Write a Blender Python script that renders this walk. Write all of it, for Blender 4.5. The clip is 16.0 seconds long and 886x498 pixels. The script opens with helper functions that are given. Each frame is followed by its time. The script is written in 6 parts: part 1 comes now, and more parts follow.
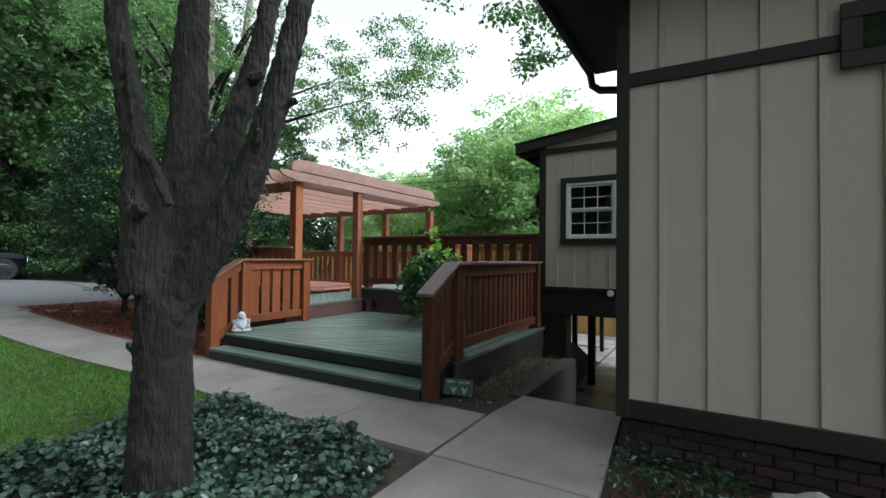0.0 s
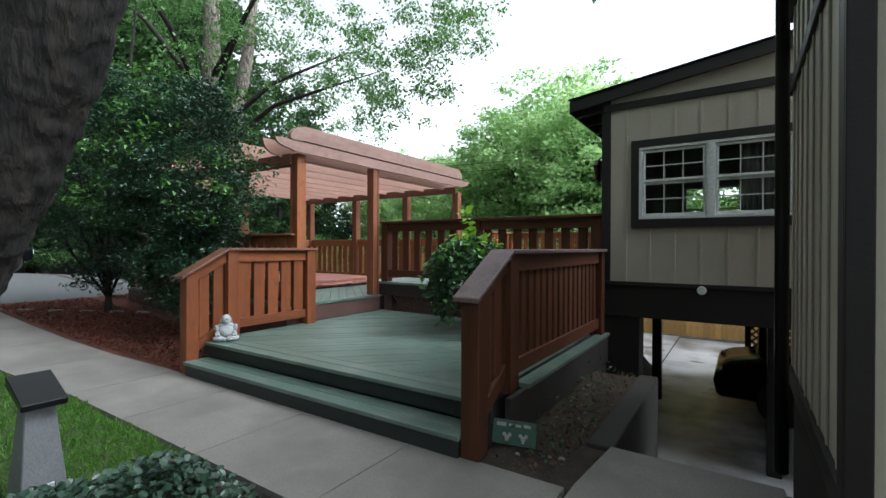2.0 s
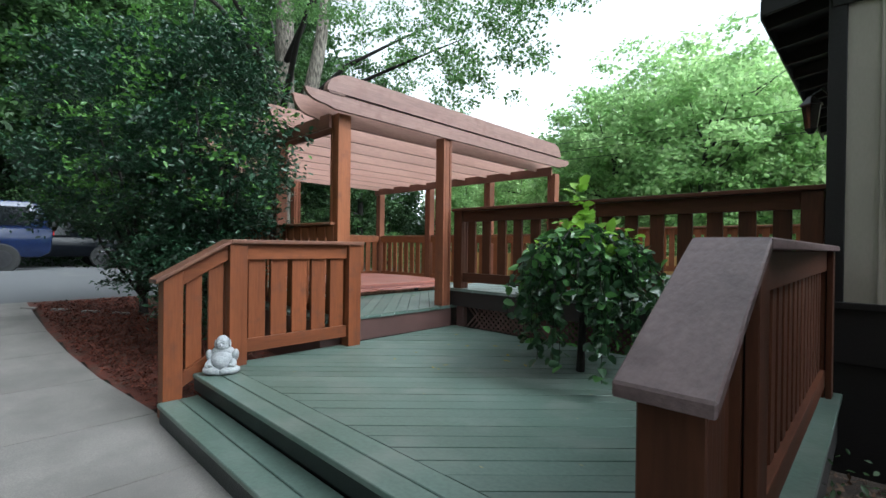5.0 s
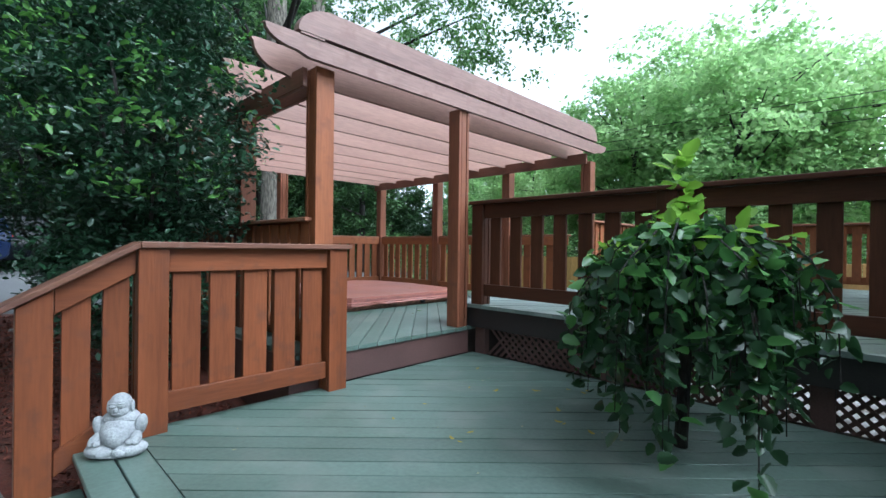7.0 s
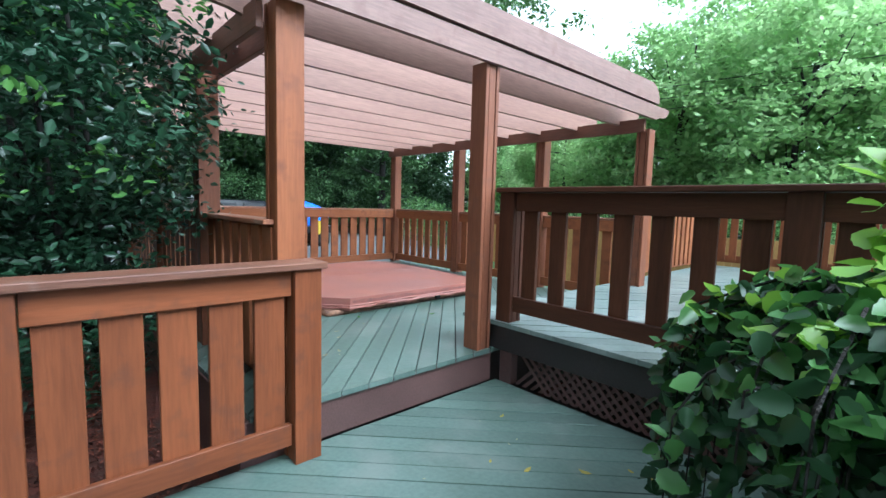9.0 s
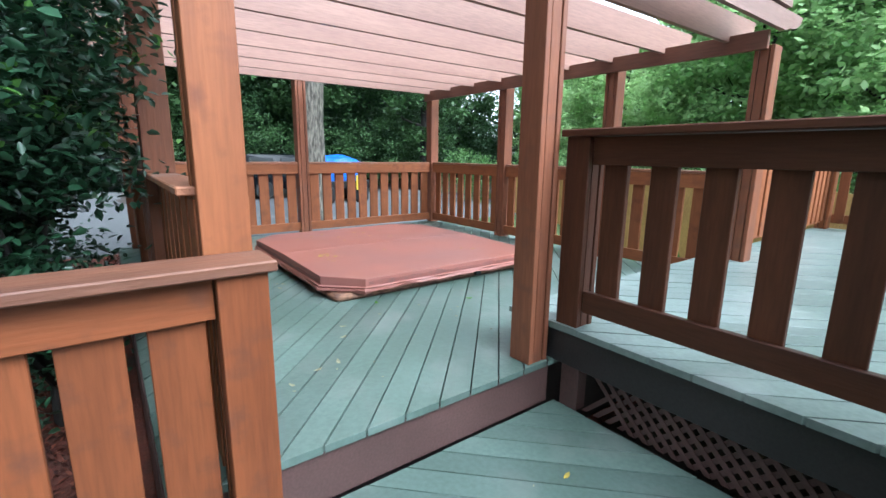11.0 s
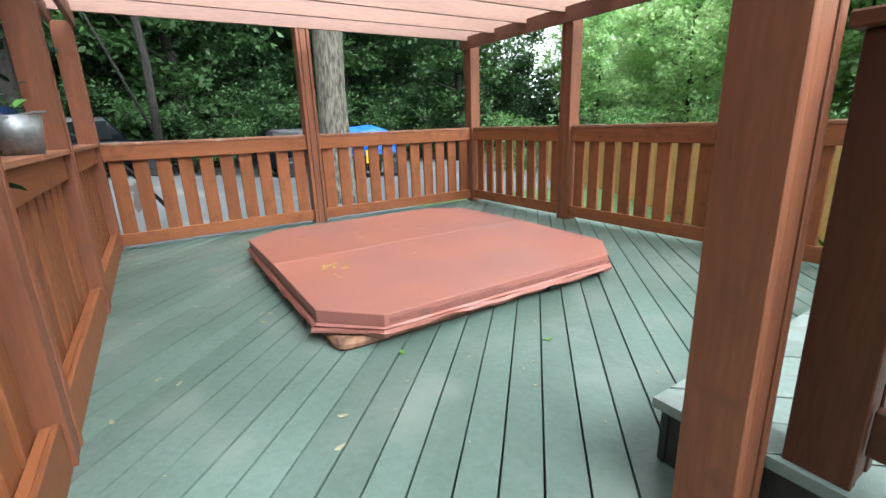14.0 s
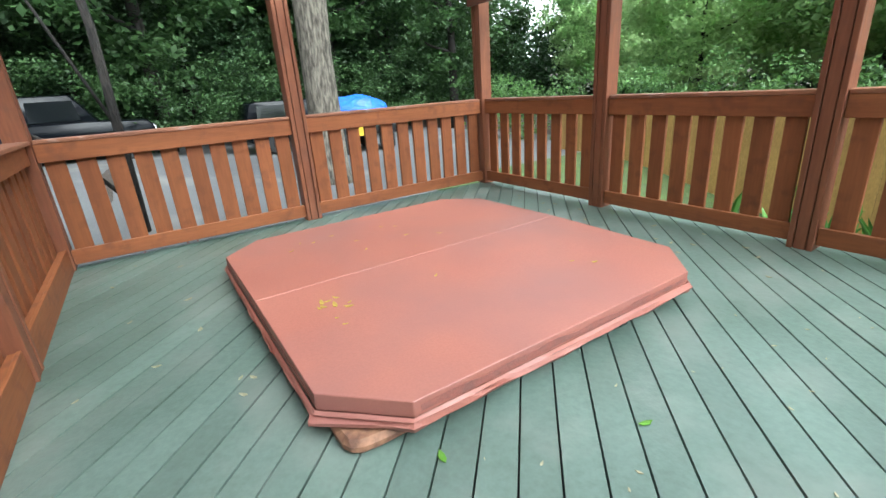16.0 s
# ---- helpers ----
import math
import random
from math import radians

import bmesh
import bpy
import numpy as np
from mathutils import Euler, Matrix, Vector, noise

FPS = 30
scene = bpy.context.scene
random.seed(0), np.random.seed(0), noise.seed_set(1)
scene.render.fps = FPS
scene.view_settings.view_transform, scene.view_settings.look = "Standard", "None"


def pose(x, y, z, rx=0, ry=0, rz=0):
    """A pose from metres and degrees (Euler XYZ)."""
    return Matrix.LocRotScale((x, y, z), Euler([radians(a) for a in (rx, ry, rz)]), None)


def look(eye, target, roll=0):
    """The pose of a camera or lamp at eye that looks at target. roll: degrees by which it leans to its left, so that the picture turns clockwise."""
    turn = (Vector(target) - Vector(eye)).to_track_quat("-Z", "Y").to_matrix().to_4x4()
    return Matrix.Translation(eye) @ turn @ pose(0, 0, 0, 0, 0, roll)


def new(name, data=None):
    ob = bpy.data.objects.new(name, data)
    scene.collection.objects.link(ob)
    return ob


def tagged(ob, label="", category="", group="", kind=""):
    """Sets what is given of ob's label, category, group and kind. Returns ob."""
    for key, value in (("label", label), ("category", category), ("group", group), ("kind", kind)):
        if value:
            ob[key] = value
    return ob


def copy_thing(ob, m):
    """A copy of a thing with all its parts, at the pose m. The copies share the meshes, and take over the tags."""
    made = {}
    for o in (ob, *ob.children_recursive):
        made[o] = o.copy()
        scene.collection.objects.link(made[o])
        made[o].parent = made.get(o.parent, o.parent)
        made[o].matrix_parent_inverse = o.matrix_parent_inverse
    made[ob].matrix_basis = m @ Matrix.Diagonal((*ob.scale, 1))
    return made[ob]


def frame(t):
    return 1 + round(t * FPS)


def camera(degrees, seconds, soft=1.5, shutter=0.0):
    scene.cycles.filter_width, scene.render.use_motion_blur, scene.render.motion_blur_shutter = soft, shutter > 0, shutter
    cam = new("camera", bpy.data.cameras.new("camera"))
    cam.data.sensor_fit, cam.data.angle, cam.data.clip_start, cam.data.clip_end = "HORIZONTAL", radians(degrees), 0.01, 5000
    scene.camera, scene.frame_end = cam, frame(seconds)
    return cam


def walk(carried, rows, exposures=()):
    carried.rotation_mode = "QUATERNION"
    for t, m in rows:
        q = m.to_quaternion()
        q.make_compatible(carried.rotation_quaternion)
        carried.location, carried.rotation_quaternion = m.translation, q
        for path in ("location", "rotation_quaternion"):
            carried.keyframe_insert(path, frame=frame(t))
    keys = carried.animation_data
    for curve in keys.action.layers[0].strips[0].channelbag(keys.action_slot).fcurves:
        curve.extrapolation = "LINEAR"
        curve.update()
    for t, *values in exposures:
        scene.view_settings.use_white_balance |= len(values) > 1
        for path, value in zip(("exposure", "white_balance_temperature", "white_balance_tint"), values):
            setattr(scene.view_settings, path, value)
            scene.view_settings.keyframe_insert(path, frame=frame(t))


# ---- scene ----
cam = camera(88.9, 16.0)
PATH = [
    (0, (2.528, 0.764, 1.139), (1.506, 2.483, 1.178), 0.6),
    (0.5, (2.27, 1.071, 1.131), (1.247, 2.788, 1.171), 0.6),
    (1, (2.025, 1.348, 1.112), (0.989, 3.059, 1.144), 0.5),
    (1.5, (1.832, 1.683, 1.133), (0.756, 3.368, 1.136), 0.2),
    (2, (1.577, 1.995, 1.11), (0.475, 3.665, 1.103), 0.2),
    (2.5, (1.389, 2.289, 1.09), (0.252, 3.935, 1.081), 0.3),
    (3, (1.213, 2.591, 1.085), (0.032, 4.205, 1.088), 0.4),
    (3.5, (1.007, 2.873, 1.077), (-0.224, 4.449, 1.09), 0.5),
    (4, (0.807, 3.125, 1.055), (-0.484, 4.653, 1.073), 0.8),
    (4.5, (0.588, 3.387, 1.048), (-0.771, 4.854, 1.048), 0.9),
    (4.7, (0.502, 3.487, 1.052), (-0.884, 4.929, 1.04), 0.8),
    (7, (-0.672, 4.542, 1.082), (-2.078, 5.965, 1.076), 0.7),
    (7.5, (-0.857, 4.738, 1.13), (-2.269, 6.155, 1.11), 1.0),
    (8, (-1.055, 4.922, 1.204), (-2.48, 6.323, 1.134), 0.8),
    (8.5, (-1.237, 5.13, 1.298), (-2.681, 6.508, 1.171), 0.7),
    (9, (-1.405, 5.342, 1.416), (-2.874, 6.685, 1.222), 1.6),
    (11.5, (-2.408, 6.275, 1.422), (-3.993, 7.404, 0.963), -0.3),
    (12, (-2.643, 6.433, 1.412), (-4.237, 7.524, 0.896), -1.1),
    (12.5, (-2.852, 6.547, 1.391), (-4.449, 7.617, 0.837), -1.0),
    (13, (-3.026, 6.65, 1.391), (-4.621, 7.715, 0.822), -1.4),
    (13.5, (-3.191, 6.741, 1.384), (-4.8, 7.789, 0.826), -1.4),
    (14, (-3.371, 6.834, 1.374), (-5.008, 7.85, 0.84), -2.1),
    (14.5, (-3.575, 6.906, 1.343), (-5.224, 7.917, 0.835), -2.5),
    (15, (-3.8, 6.995, 1.363), (-5.444, 8.007, 0.841), -3.3),
    (15.5, (-3.986, 7.064, 1.411), (-5.609, 8.072, 0.82), -3.7),
    (16, (-4.152, 7.111, 1.485), (-5.744, 8.114, 0.808), -4.1),
]
walk(cam, [(t, look(eye, target, roll)) for t, eye, target, roll in PATH],
     [(0, 2.0, 5850, 4), (4.5, 2.1, 5750, 3), (7, 2.25, 5250, 3), (9, 2.6, 5150, 1), (11.5, 2.82, 5450, 4), (13, 2.88, 5900, 2), (16, 2.9, 5900, 2)])

# world, sun, exposure
world = bpy.data.worlds.new("world")
scene.world = world
world.use_nodes = True
wn = world.node_tree.nodes
sky = wn.new("ShaderNodeTexSky")
sky.sky_type = "NISHITA"
sky.sun_disc = False
sky.sun_elevation, sky.sun_rotation = radians(48), radians(78)
sky.air_density, sky.dust_density, sky.ozone_density = 1.0, 2.0, 1.0
bw = wn.new("ShaderNodeRGBToBW")
mixw = wn.new("ShaderNodeMix")
mixw.data_type = "RGBA"
mixw.inputs[0].default_value = 0.96
wl = world.node_tree.links
wl.new(sky.outputs[0], bw.inputs[0])
wl.new(sky.outputs[0], mixw.inputs[6])
wl.new(bw.outputs[0], mixw.inputs[7])
wl.new(mixw.outputs[2], wn["Background"].inputs[0])
wn["Background"].inputs[1].default_value = 0.15
sun = new("sun", bpy.data.lights.new("sun", "SUN"))
sun.data.energy, sun.data.angle, sun.data.color = 0.65, radians(40), (1.0, 0.98, 0.95)
sun.matrix_world = look((8.2, 9.4, 12.8), (-3, 7, 0))

# ---- materials ----
def nodes_of(mat):
    return mat.node_tree.nodes, mat.node_tree.links


def make_mat(name, col, rough=0.6, col2=None, scale=6.0, stretch=(1, 1, 1), bump=0.15, fine=60.0, metal=0.0, vary=0.0, island=0.0, detail=6.0, contrast=1.0, relief=0.01, spec=0.5, dirt=None, dirt_scale=1.3, dirt_cut=0.58, grit=0.45):
    """Two scales of noise over a base colour, with bump; vary: brightness step from thing to thing."""
    m = bpy.data.materials.new(name)
    m.use_nodes = True
    N, L = nodes_of(m)
    b = N["Principled BSDF"]
    b.inputs["Roughness"].default_value = rough
    b.inputs["Metallic"].default_value = metal
    b.inputs["Specular IOR Level"].default_value = spec
    tc = N.new("ShaderNodeTexCoord")
    mp = N.new("ShaderNodeMapping")
    mp.inputs["Scale"].default_value = stretch
    L.new(tc.outputs["Object"], mp.inputs[0])
    n1 = N.new("ShaderNodeTexNoise")
    n1.inputs["Scale"].default_value, n1.inputs["Detail"].default_value = scale, detail
    L.new(mp.outputs[0], n1.inputs[0])
    n2 = N.new("ShaderNodeTexNoise")
    n2.inputs["Scale"].default_value, n2.inputs["Detail"].default_value = fine, 4
    L.new(mp.outputs[0], n2.inputs[0])
    c2 = col2 or tuple(c * 0.72 for c in col)
    ramp = N.new("ShaderNodeValToRGB")
    ramp.color_ramp.elements[0].position, ramp.color_ramp.elements[1].position = 0.5 - 0.2 / contrast, 0.5 + 0.2 / contrast
    ramp.color_ramp.elements[0].color, ramp.color_ramp.elements[1].color = (*c2, 1), (*col, 1)
    L.new(n1.outputs[0], ramp.inputs[0])
    out = ramp.outputs[0]
    mul = N.new("ShaderNodeMix")
    mul.data_type, mul.blend_type = "RGBA", "MULTIPLY"
    mul.inputs[0].default_value = grit
    r2 = N.new("ShaderNodeValToRGB")
    r2.color_ramp.elements[0].position, r2.color_ramp.elements[1].position = 0.3, 0.65
    r2.color_ramp.elements[0].color, r2.color_ramp.elements[1].color = (0.55, 0.55, 0.55, 1), (1.1, 1.1, 1.1, 1)
    L.new(n2.outputs[0], r2.inputs[0])
    L.new(out, mul.inputs[6])
    L.new(r2.outputs[0], mul.inputs[7])
    out = mul.outputs[2]
    if dirt:
        n3 = N.new("ShaderNodeTexNoise")
        n3.inputs["Scale"].default_value, n3.inputs["Detail"].default_value = dirt_scale, 8
        gp = N.new("ShaderNodeNewGeometry")
        L.new(gp.outputs["Position"], n3.inputs[0])
        r3 = N.new("ShaderNodeValToRGB")
        r3.color_ramp.elements[0].position, r3.color_ramp.elements[1].position = dirt_cut - 0.12, dirt_cut + 0.12
        L.new(n3.outputs[0], r3.inputs[0])
        md = N.new("ShaderNodeMix")
        md.data_type = "RGBA"
        L.new(r3.outputs[0], md.inputs[0])
        L.new(out, md.inputs[6])
        md.inputs[7].default_value = (*dirt, 1)
        out = md.outputs[2]
    if vary or island:
        hs = N.new("ShaderNodeHueSaturation")
        mr = N.new("ShaderNodeMapRange")
        v = vary or island
        mr.inputs[3].default_value, mr.inputs[4].default_value = 1 - v, 1 + v
        if vary:
            oi = N.new("ShaderNodeObjectInfo")
            L.new(oi.outputs["Random"], mr.inputs[0])
        else:
            ge = N.new("ShaderNodeNewGeometry")
            L.new(ge.outputs["Random Per Island"], mr.inputs[0])
        L.new(mr.outputs[0], hs.inputs["Value"])
        L.new(out, hs.inputs["Color"])
        out = hs.outputs[0]
    L.new(out, b.inputs["Base Color"])
    mrr = N.new("ShaderNodeMapRange")
    mrr.inputs[3].default_value, mrr.inputs[4].default_value = max(0, rough - 0.1), min(1, rough + 0.12)
    L.new(n1.outputs[0], mrr.inputs[0])
    L.new(mrr.outputs[0], b.inputs["Roughness"])
    bp = N.new("ShaderNodeBump")
    bp.inputs["Strength"].default_value, bp.inputs["Distance"].default_value = bump, relief
    L.new(n2.outputs[0], bp.inputs["Height"])
    L.new(bp.outputs[0], b.inputs["Normal"])
    return m


def leaf_mat(name, dark, light, rough=0.5, trans=0.35, island=True):
    m = bpy.data.materials.new(name)
    m.use_nodes = True
    N, L = nodes_of(m)
    b = N["Principled BSDF"]
    b.inputs["Roughness"].default_value = rough
    ge = N.new("ShaderNodeNewGeometry")
    ramp = N.new("ShaderNodeValToRGB")
    ramp.color_ramp.elements[0].color, ramp.color_ramp.elements[1].color = (*dark, 1), (*light, 1)
    tc = N.new("ShaderNodeNewGeometry")
    nz = N.new("ShaderNodeTexNoise")
    nz.inputs["Scale"].default_value = 0.8
    L.new(tc.outputs["Position"], nz.inputs[0])
    ad = N.new("ShaderNodeMath")
    ad.operation = "ADD"
    mu = N.new("ShaderNodeMath")
    mu.operation = "MULTIPLY_ADD"
    mu.inputs[1].default_value, mu.inputs[2].default_value = 0.6, -0.3
    L.new(ge.outputs["Random Per Island"], mu.inputs[0])
    L.new(mu.outputs[0], ad.inputs[0])
    L.new(nz.outputs[0], ad.inputs[1])
    L.new(ad.outputs[0], ramp.inputs[0])
    L.new(ramp.outputs[0], b.inputs["Base Color"])
    tr = N.new("ShaderNodeBsdfTranslucent")
    L.new(ramp.outputs[0], tr.inputs[0])
    mx = N.new("ShaderNodeMixShader")
    mx.inputs[0].default_value = trans
    L.new(b.outputs[0], mx.inputs[1])
    L.new(tr.outputs[0], mx.inputs[2])
    L.new(mx.outputs[0], N["Material Output"].inputs[0])
    return m


STAIN = make_mat("redwood_stain", (0.275, 0.095, 0.036), 0.55, (0.20, 0.066, 0.027), 3, (1, 1, 1), 0.2, 62, vary=0.14, spec=0.3, dirt=(0.15, 0.05, 0.025), dirt_scale=2.2, dirt_cut=0.66, grit=0.3)
PERG = make_mat("brown_pergola_stain", (0.205, 0.085, 0.052), 0.5, (0.145, 0.058, 0.038), 3, (1, 1, 1), 0.15, 70, vary=0.12, spec=0.35, dirt=(0.14, 0.065, 0.045), dirt_scale=2.0, dirt_cut=0.66)
# darker copy of the redwood stain; shade on the entry rail is in its colour
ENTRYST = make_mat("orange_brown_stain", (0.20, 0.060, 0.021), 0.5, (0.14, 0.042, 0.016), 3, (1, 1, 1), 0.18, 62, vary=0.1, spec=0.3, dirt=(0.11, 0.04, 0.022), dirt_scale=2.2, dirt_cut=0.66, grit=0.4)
CAPENTRY = make_mat("brown_cap_stain", (0.19, 0.078, 0.042), 0.5, (0.11, 0.045, 0.03), 4, (1, 1, 1), 0.3, 70, vary=0.1, dirt=(0.24, 0.17, 0.14), dirt_scale=5, dirt_cut=0.7)
POSTST = make_mat("brown_post_stain", (0.235, 0.085, 0.042), 0.5, (0.17, 0.06, 0.032), 3, (1, 1, 1), 0.15, 70, vary=0.1, spec=0.35, dirt=(0.15, 0.06, 0.038), dirt_scale=2.0, dirt_cut=0.66, grit=0.35)
# weathered grey stain, lightened further with the sky's reflection on the front board
CROWNW = make_mat("greyed_pergola_stain", (0.25, 0.15, 0.125), 0.5, (0.19, 0.108, 0.09), 3, (1, 1, 1), 0.15, 70, vary=0.08, spec=0.4, dirt=(0.17, 0.09, 0.072), dirt_scale=1.8, dirt_cut=0.64)
JOISTW = make_mat("faded_joist_stain", (0.30, 0.165, 0.125), 0.5, (0.24, 0.125, 0.095), 3, (1, 1, 1), 0.12, 90, vary=0.1)
CAPWOOD = make_mat("weathered_cap_stain", (0.33, 0.13, 0.062), 0.6, (0.2, 0.08, 0.05), 4, (1, 1, 1), 0.3, 70, vary=0.12, dirt=(0.34, 0.27, 0.24), dirt_scale=5, dirt_cut=0.68)
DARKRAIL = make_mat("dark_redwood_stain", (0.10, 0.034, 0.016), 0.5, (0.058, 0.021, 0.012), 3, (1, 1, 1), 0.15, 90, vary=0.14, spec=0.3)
CAPGREY = make_mat("greyed_cap_stain", (0.17, 0.115, 0.115), 0.5, (0.11, 0.072, 0.072), 5, (1, 1, 1), 0.35, 60, vary=0.1, dirt=(0.06, 0.035, 0.035), dirt_scale=7, dirt_cut=0.66)
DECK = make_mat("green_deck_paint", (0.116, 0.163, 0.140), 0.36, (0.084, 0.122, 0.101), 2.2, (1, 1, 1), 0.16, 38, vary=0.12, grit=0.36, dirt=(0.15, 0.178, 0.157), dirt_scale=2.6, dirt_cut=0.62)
# same green paint, lightened to put the high deck's sky sheen into colour
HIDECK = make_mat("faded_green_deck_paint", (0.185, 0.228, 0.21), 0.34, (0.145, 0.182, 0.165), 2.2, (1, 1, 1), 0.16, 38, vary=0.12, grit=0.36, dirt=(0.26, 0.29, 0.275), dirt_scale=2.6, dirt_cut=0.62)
# deck green taken near black, with the step shadow on the risers included
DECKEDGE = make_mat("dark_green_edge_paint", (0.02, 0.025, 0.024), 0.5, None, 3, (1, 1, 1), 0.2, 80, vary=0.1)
RISER = make_mat("purple_brown_riser_paint", (0.12, 0.062, 0.055), 0.5, (0.085, 0.045, 0.04), 3, (1, 1, 1), 0.15, 80, vary=0.08)
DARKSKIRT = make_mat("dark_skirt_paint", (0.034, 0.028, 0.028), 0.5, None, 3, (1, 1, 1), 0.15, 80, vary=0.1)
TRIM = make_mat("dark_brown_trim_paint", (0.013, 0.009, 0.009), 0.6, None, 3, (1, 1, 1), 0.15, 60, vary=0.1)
SIDING = make_mat("taupe_siding_paint", (0.46, 0.41, 0.345), 0.6, (0.405, 0.36, 0.30), 1.2, (1, 1, 0.35), 0.1, 70, vary=0.02, grit=0.1, dirt=(0.38, 0.335, 0.28), dirt_scale=1.1, dirt_cut=0.68)
CONC = make_mat("concrete_path", (0.25, 0.228, 0.21), 0.85, (0.2, 0.182, 0.168), 2.0, (1, 1, 1), 0.3, 120, dirt=(0.15, 0.138, 0.125), dirt_scale=1.6, dirt_cut=0.6)
SLAB = make_mat("stained_concrete", (0.46, 0.46, 0.48), 0.3, (0.30, 0.29, 0.29), 1.2, (1, 1, 1), 0.3, 100, dirt=(0.10, 0.095, 0.09), dirt_scale=1.6, dirt_cut=0.56)
ASPH = make_mat("asphalt", (0.105, 0.108, 0.11), 0.85, (0.1, 0.1, 0.105), 0.7, (1, 1, 1), 0.3, 90, dirt=(0.2, 0.19, 0.17), dirt_scale=0.6, dirt_cut=0.68)
MULCH = make_mat("red_mulch", (0.15, 0.036, 0.02), 0.9, (0.07, 0.022, 0.014), 9, (1, 1, 1), 1.0, 60, dirt=(0.05, 0.03, 0.02), dirt_scale=4, dirt_cut=0.6)
CHIP = make_mat("mulch_chip", (0.17, 0.042, 0.022), 0.9, (0.08, 0.025, 0.015), 9, (1, 1, 1), 0.6, 60, island=0.6)
SOIL = make_mat("dark_soil", (0.06, 0.042, 0.032), 0.95, (0.03, 0.022, 0.018), 8, (1, 1, 1), 1.0, 60)
LAWN = make_mat("lawn_soil", (0.07, 0.11, 0.025), 0.95, (0.04, 0.06, 0.02), 6, (1, 1, 1), 1.0, 80)
BRICK = make_mat("dark_brick", (0.03, 0.014, 0.012), 0.85, (0.02, 0.010, 0.009), 9, (1, 1, 1), 0.6, 80, vary=0.3)
MORTAR = make_mat("mortar", (0.03, 0.02, 0.018), 0.9, None, 9)
WHITE = make_mat("white_vinyl", (0.72, 0.73, 0.74), 0.35, (0.66, 0.67, 0.68), 2, (1, 1, 1), 0.02, 30)
VINYL = make_mat("brick_red_vinyl", (0.35, 0.128, 0.092), 0.45, (0.29, 0.10, 0.075), 1.6, (1, 1, 1), 0.10, 90, grit=0.28, dirt=(0.25, 0.105, 0.088), dirt_scale=1.1, dirt_cut=0.56)
VINYLD = make_mat("worn_vinyl_edge", (0.27, 0.09, 0.07), 0.5, (0.17, 0.075, 0.065), 12, (1, 1, 1), 0.3, 120)
RIMB = make_mat("peeling_brown_rim", (0.26, 0.13, 0.075), 0.7, (0.12, 0.055, 0.035), 16, (1, 1, 1), 0.5, 60, contrast=1.6)
STONE = make_mat("grey_cast_stone", (0.42, 0.43, 0.44), 0.85, (0.25, 0.26, 0.27), 14, (1, 1, 1), 0.5, 90)
# bark colour lowered to include the shade that foliage casts on the stems
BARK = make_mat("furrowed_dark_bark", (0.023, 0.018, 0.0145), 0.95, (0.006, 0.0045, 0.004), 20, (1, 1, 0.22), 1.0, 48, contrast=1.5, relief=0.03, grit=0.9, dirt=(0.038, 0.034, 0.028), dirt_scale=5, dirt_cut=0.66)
BARKF = make_mat("furrowed_bark", (0.21, 0.185, 0.15), 0.95, (0.06, 0.05, 0.04), 20, (1, 1, 0.25), 1.0, 34, contrast=1.7, relief=0.03)
BARKD = make_mat("dark_bark", (0.026, 0.02, 0.017), 0.95, (0.012, 0.01, 0.009), 9, (1, 1, 0.3), 0.8, 30)
FENCEW = make_mat("honey_fence_wood", (0.55, 0.33, 0.11), 0.75, (0.42, 0.24, 0.08), 3, (1, 1, 0.3), 0.2, 60, vary=0.15)
BLACKM = make_mat("black_metal", (0.012, 0.012, 0.013), 0.35, None, 4, metal=0.3, bump=0.02)
CARBLK = make_mat("black_car_paint", (0.004, 0.005, 0.007), 0.16, None, 2, bump=0.0, fine=30, spec=0.12)
CARBLU = make_mat("navy_car_paint", (0.008, 0.016, 0.055), 0.2, None, 2, bump=0.0, fine=30)
RUBBER = make_mat("tyre_rubber", (0.014, 0.014, 0.014), 0.85, None, 8)
STEEL = make_mat("steel", (0.06, 0.06, 0.064), 0.35, None, 8, metal=0.9, bump=0.05)
TARP = make_mat("blue_tarp", (0.02, 0.14, 0.62), 0.5, (0.015, 0.09, 0.42), 6, bump=0.4, fine=18)
FARWHITE = make_mat("white_siding", (0.7, 0.72, 0.75), 0.7, None, 2)
SIGN = make_mat("green_sign_paint", (0.05, 0.11, 0.08), 0.7, None, 9)
PEBBLE = make_mat("pale_stone", (0.42, 0.41, 0.4), 0.8, (0.27, 0.26, 0.25), 6, bump=0.7, fine=30)
YLEAF = make_mat("yellow_fallen_leaf", (0.5, 0.36, 0.05), 0.7, (0.32, 0.25, 0.05), 9)
GREY_LEAF = make_mat("pale_fallen_leaf", (0.42, 0.40, 0.28), 0.8, (0.28, 0.24, 0.14), 9)
DEADLEAF = make_mat("brown_dead_leaf", (0.12, 0.07, 0.04), 0.8, (0.05, 0.03, 0.02), 9, island=0.5)
RED = make_mat("red_lens", (0.5, 0.02, 0.02), 0.25, None, 4)
YELLOW = make_mat("yellow_paint", (0.6, 0.4, 0.03), 0.4, None, 4)
DARKVOID = make_mat("dark_room", (0.03, 0.03, 0.032), 0.9, None, 4)

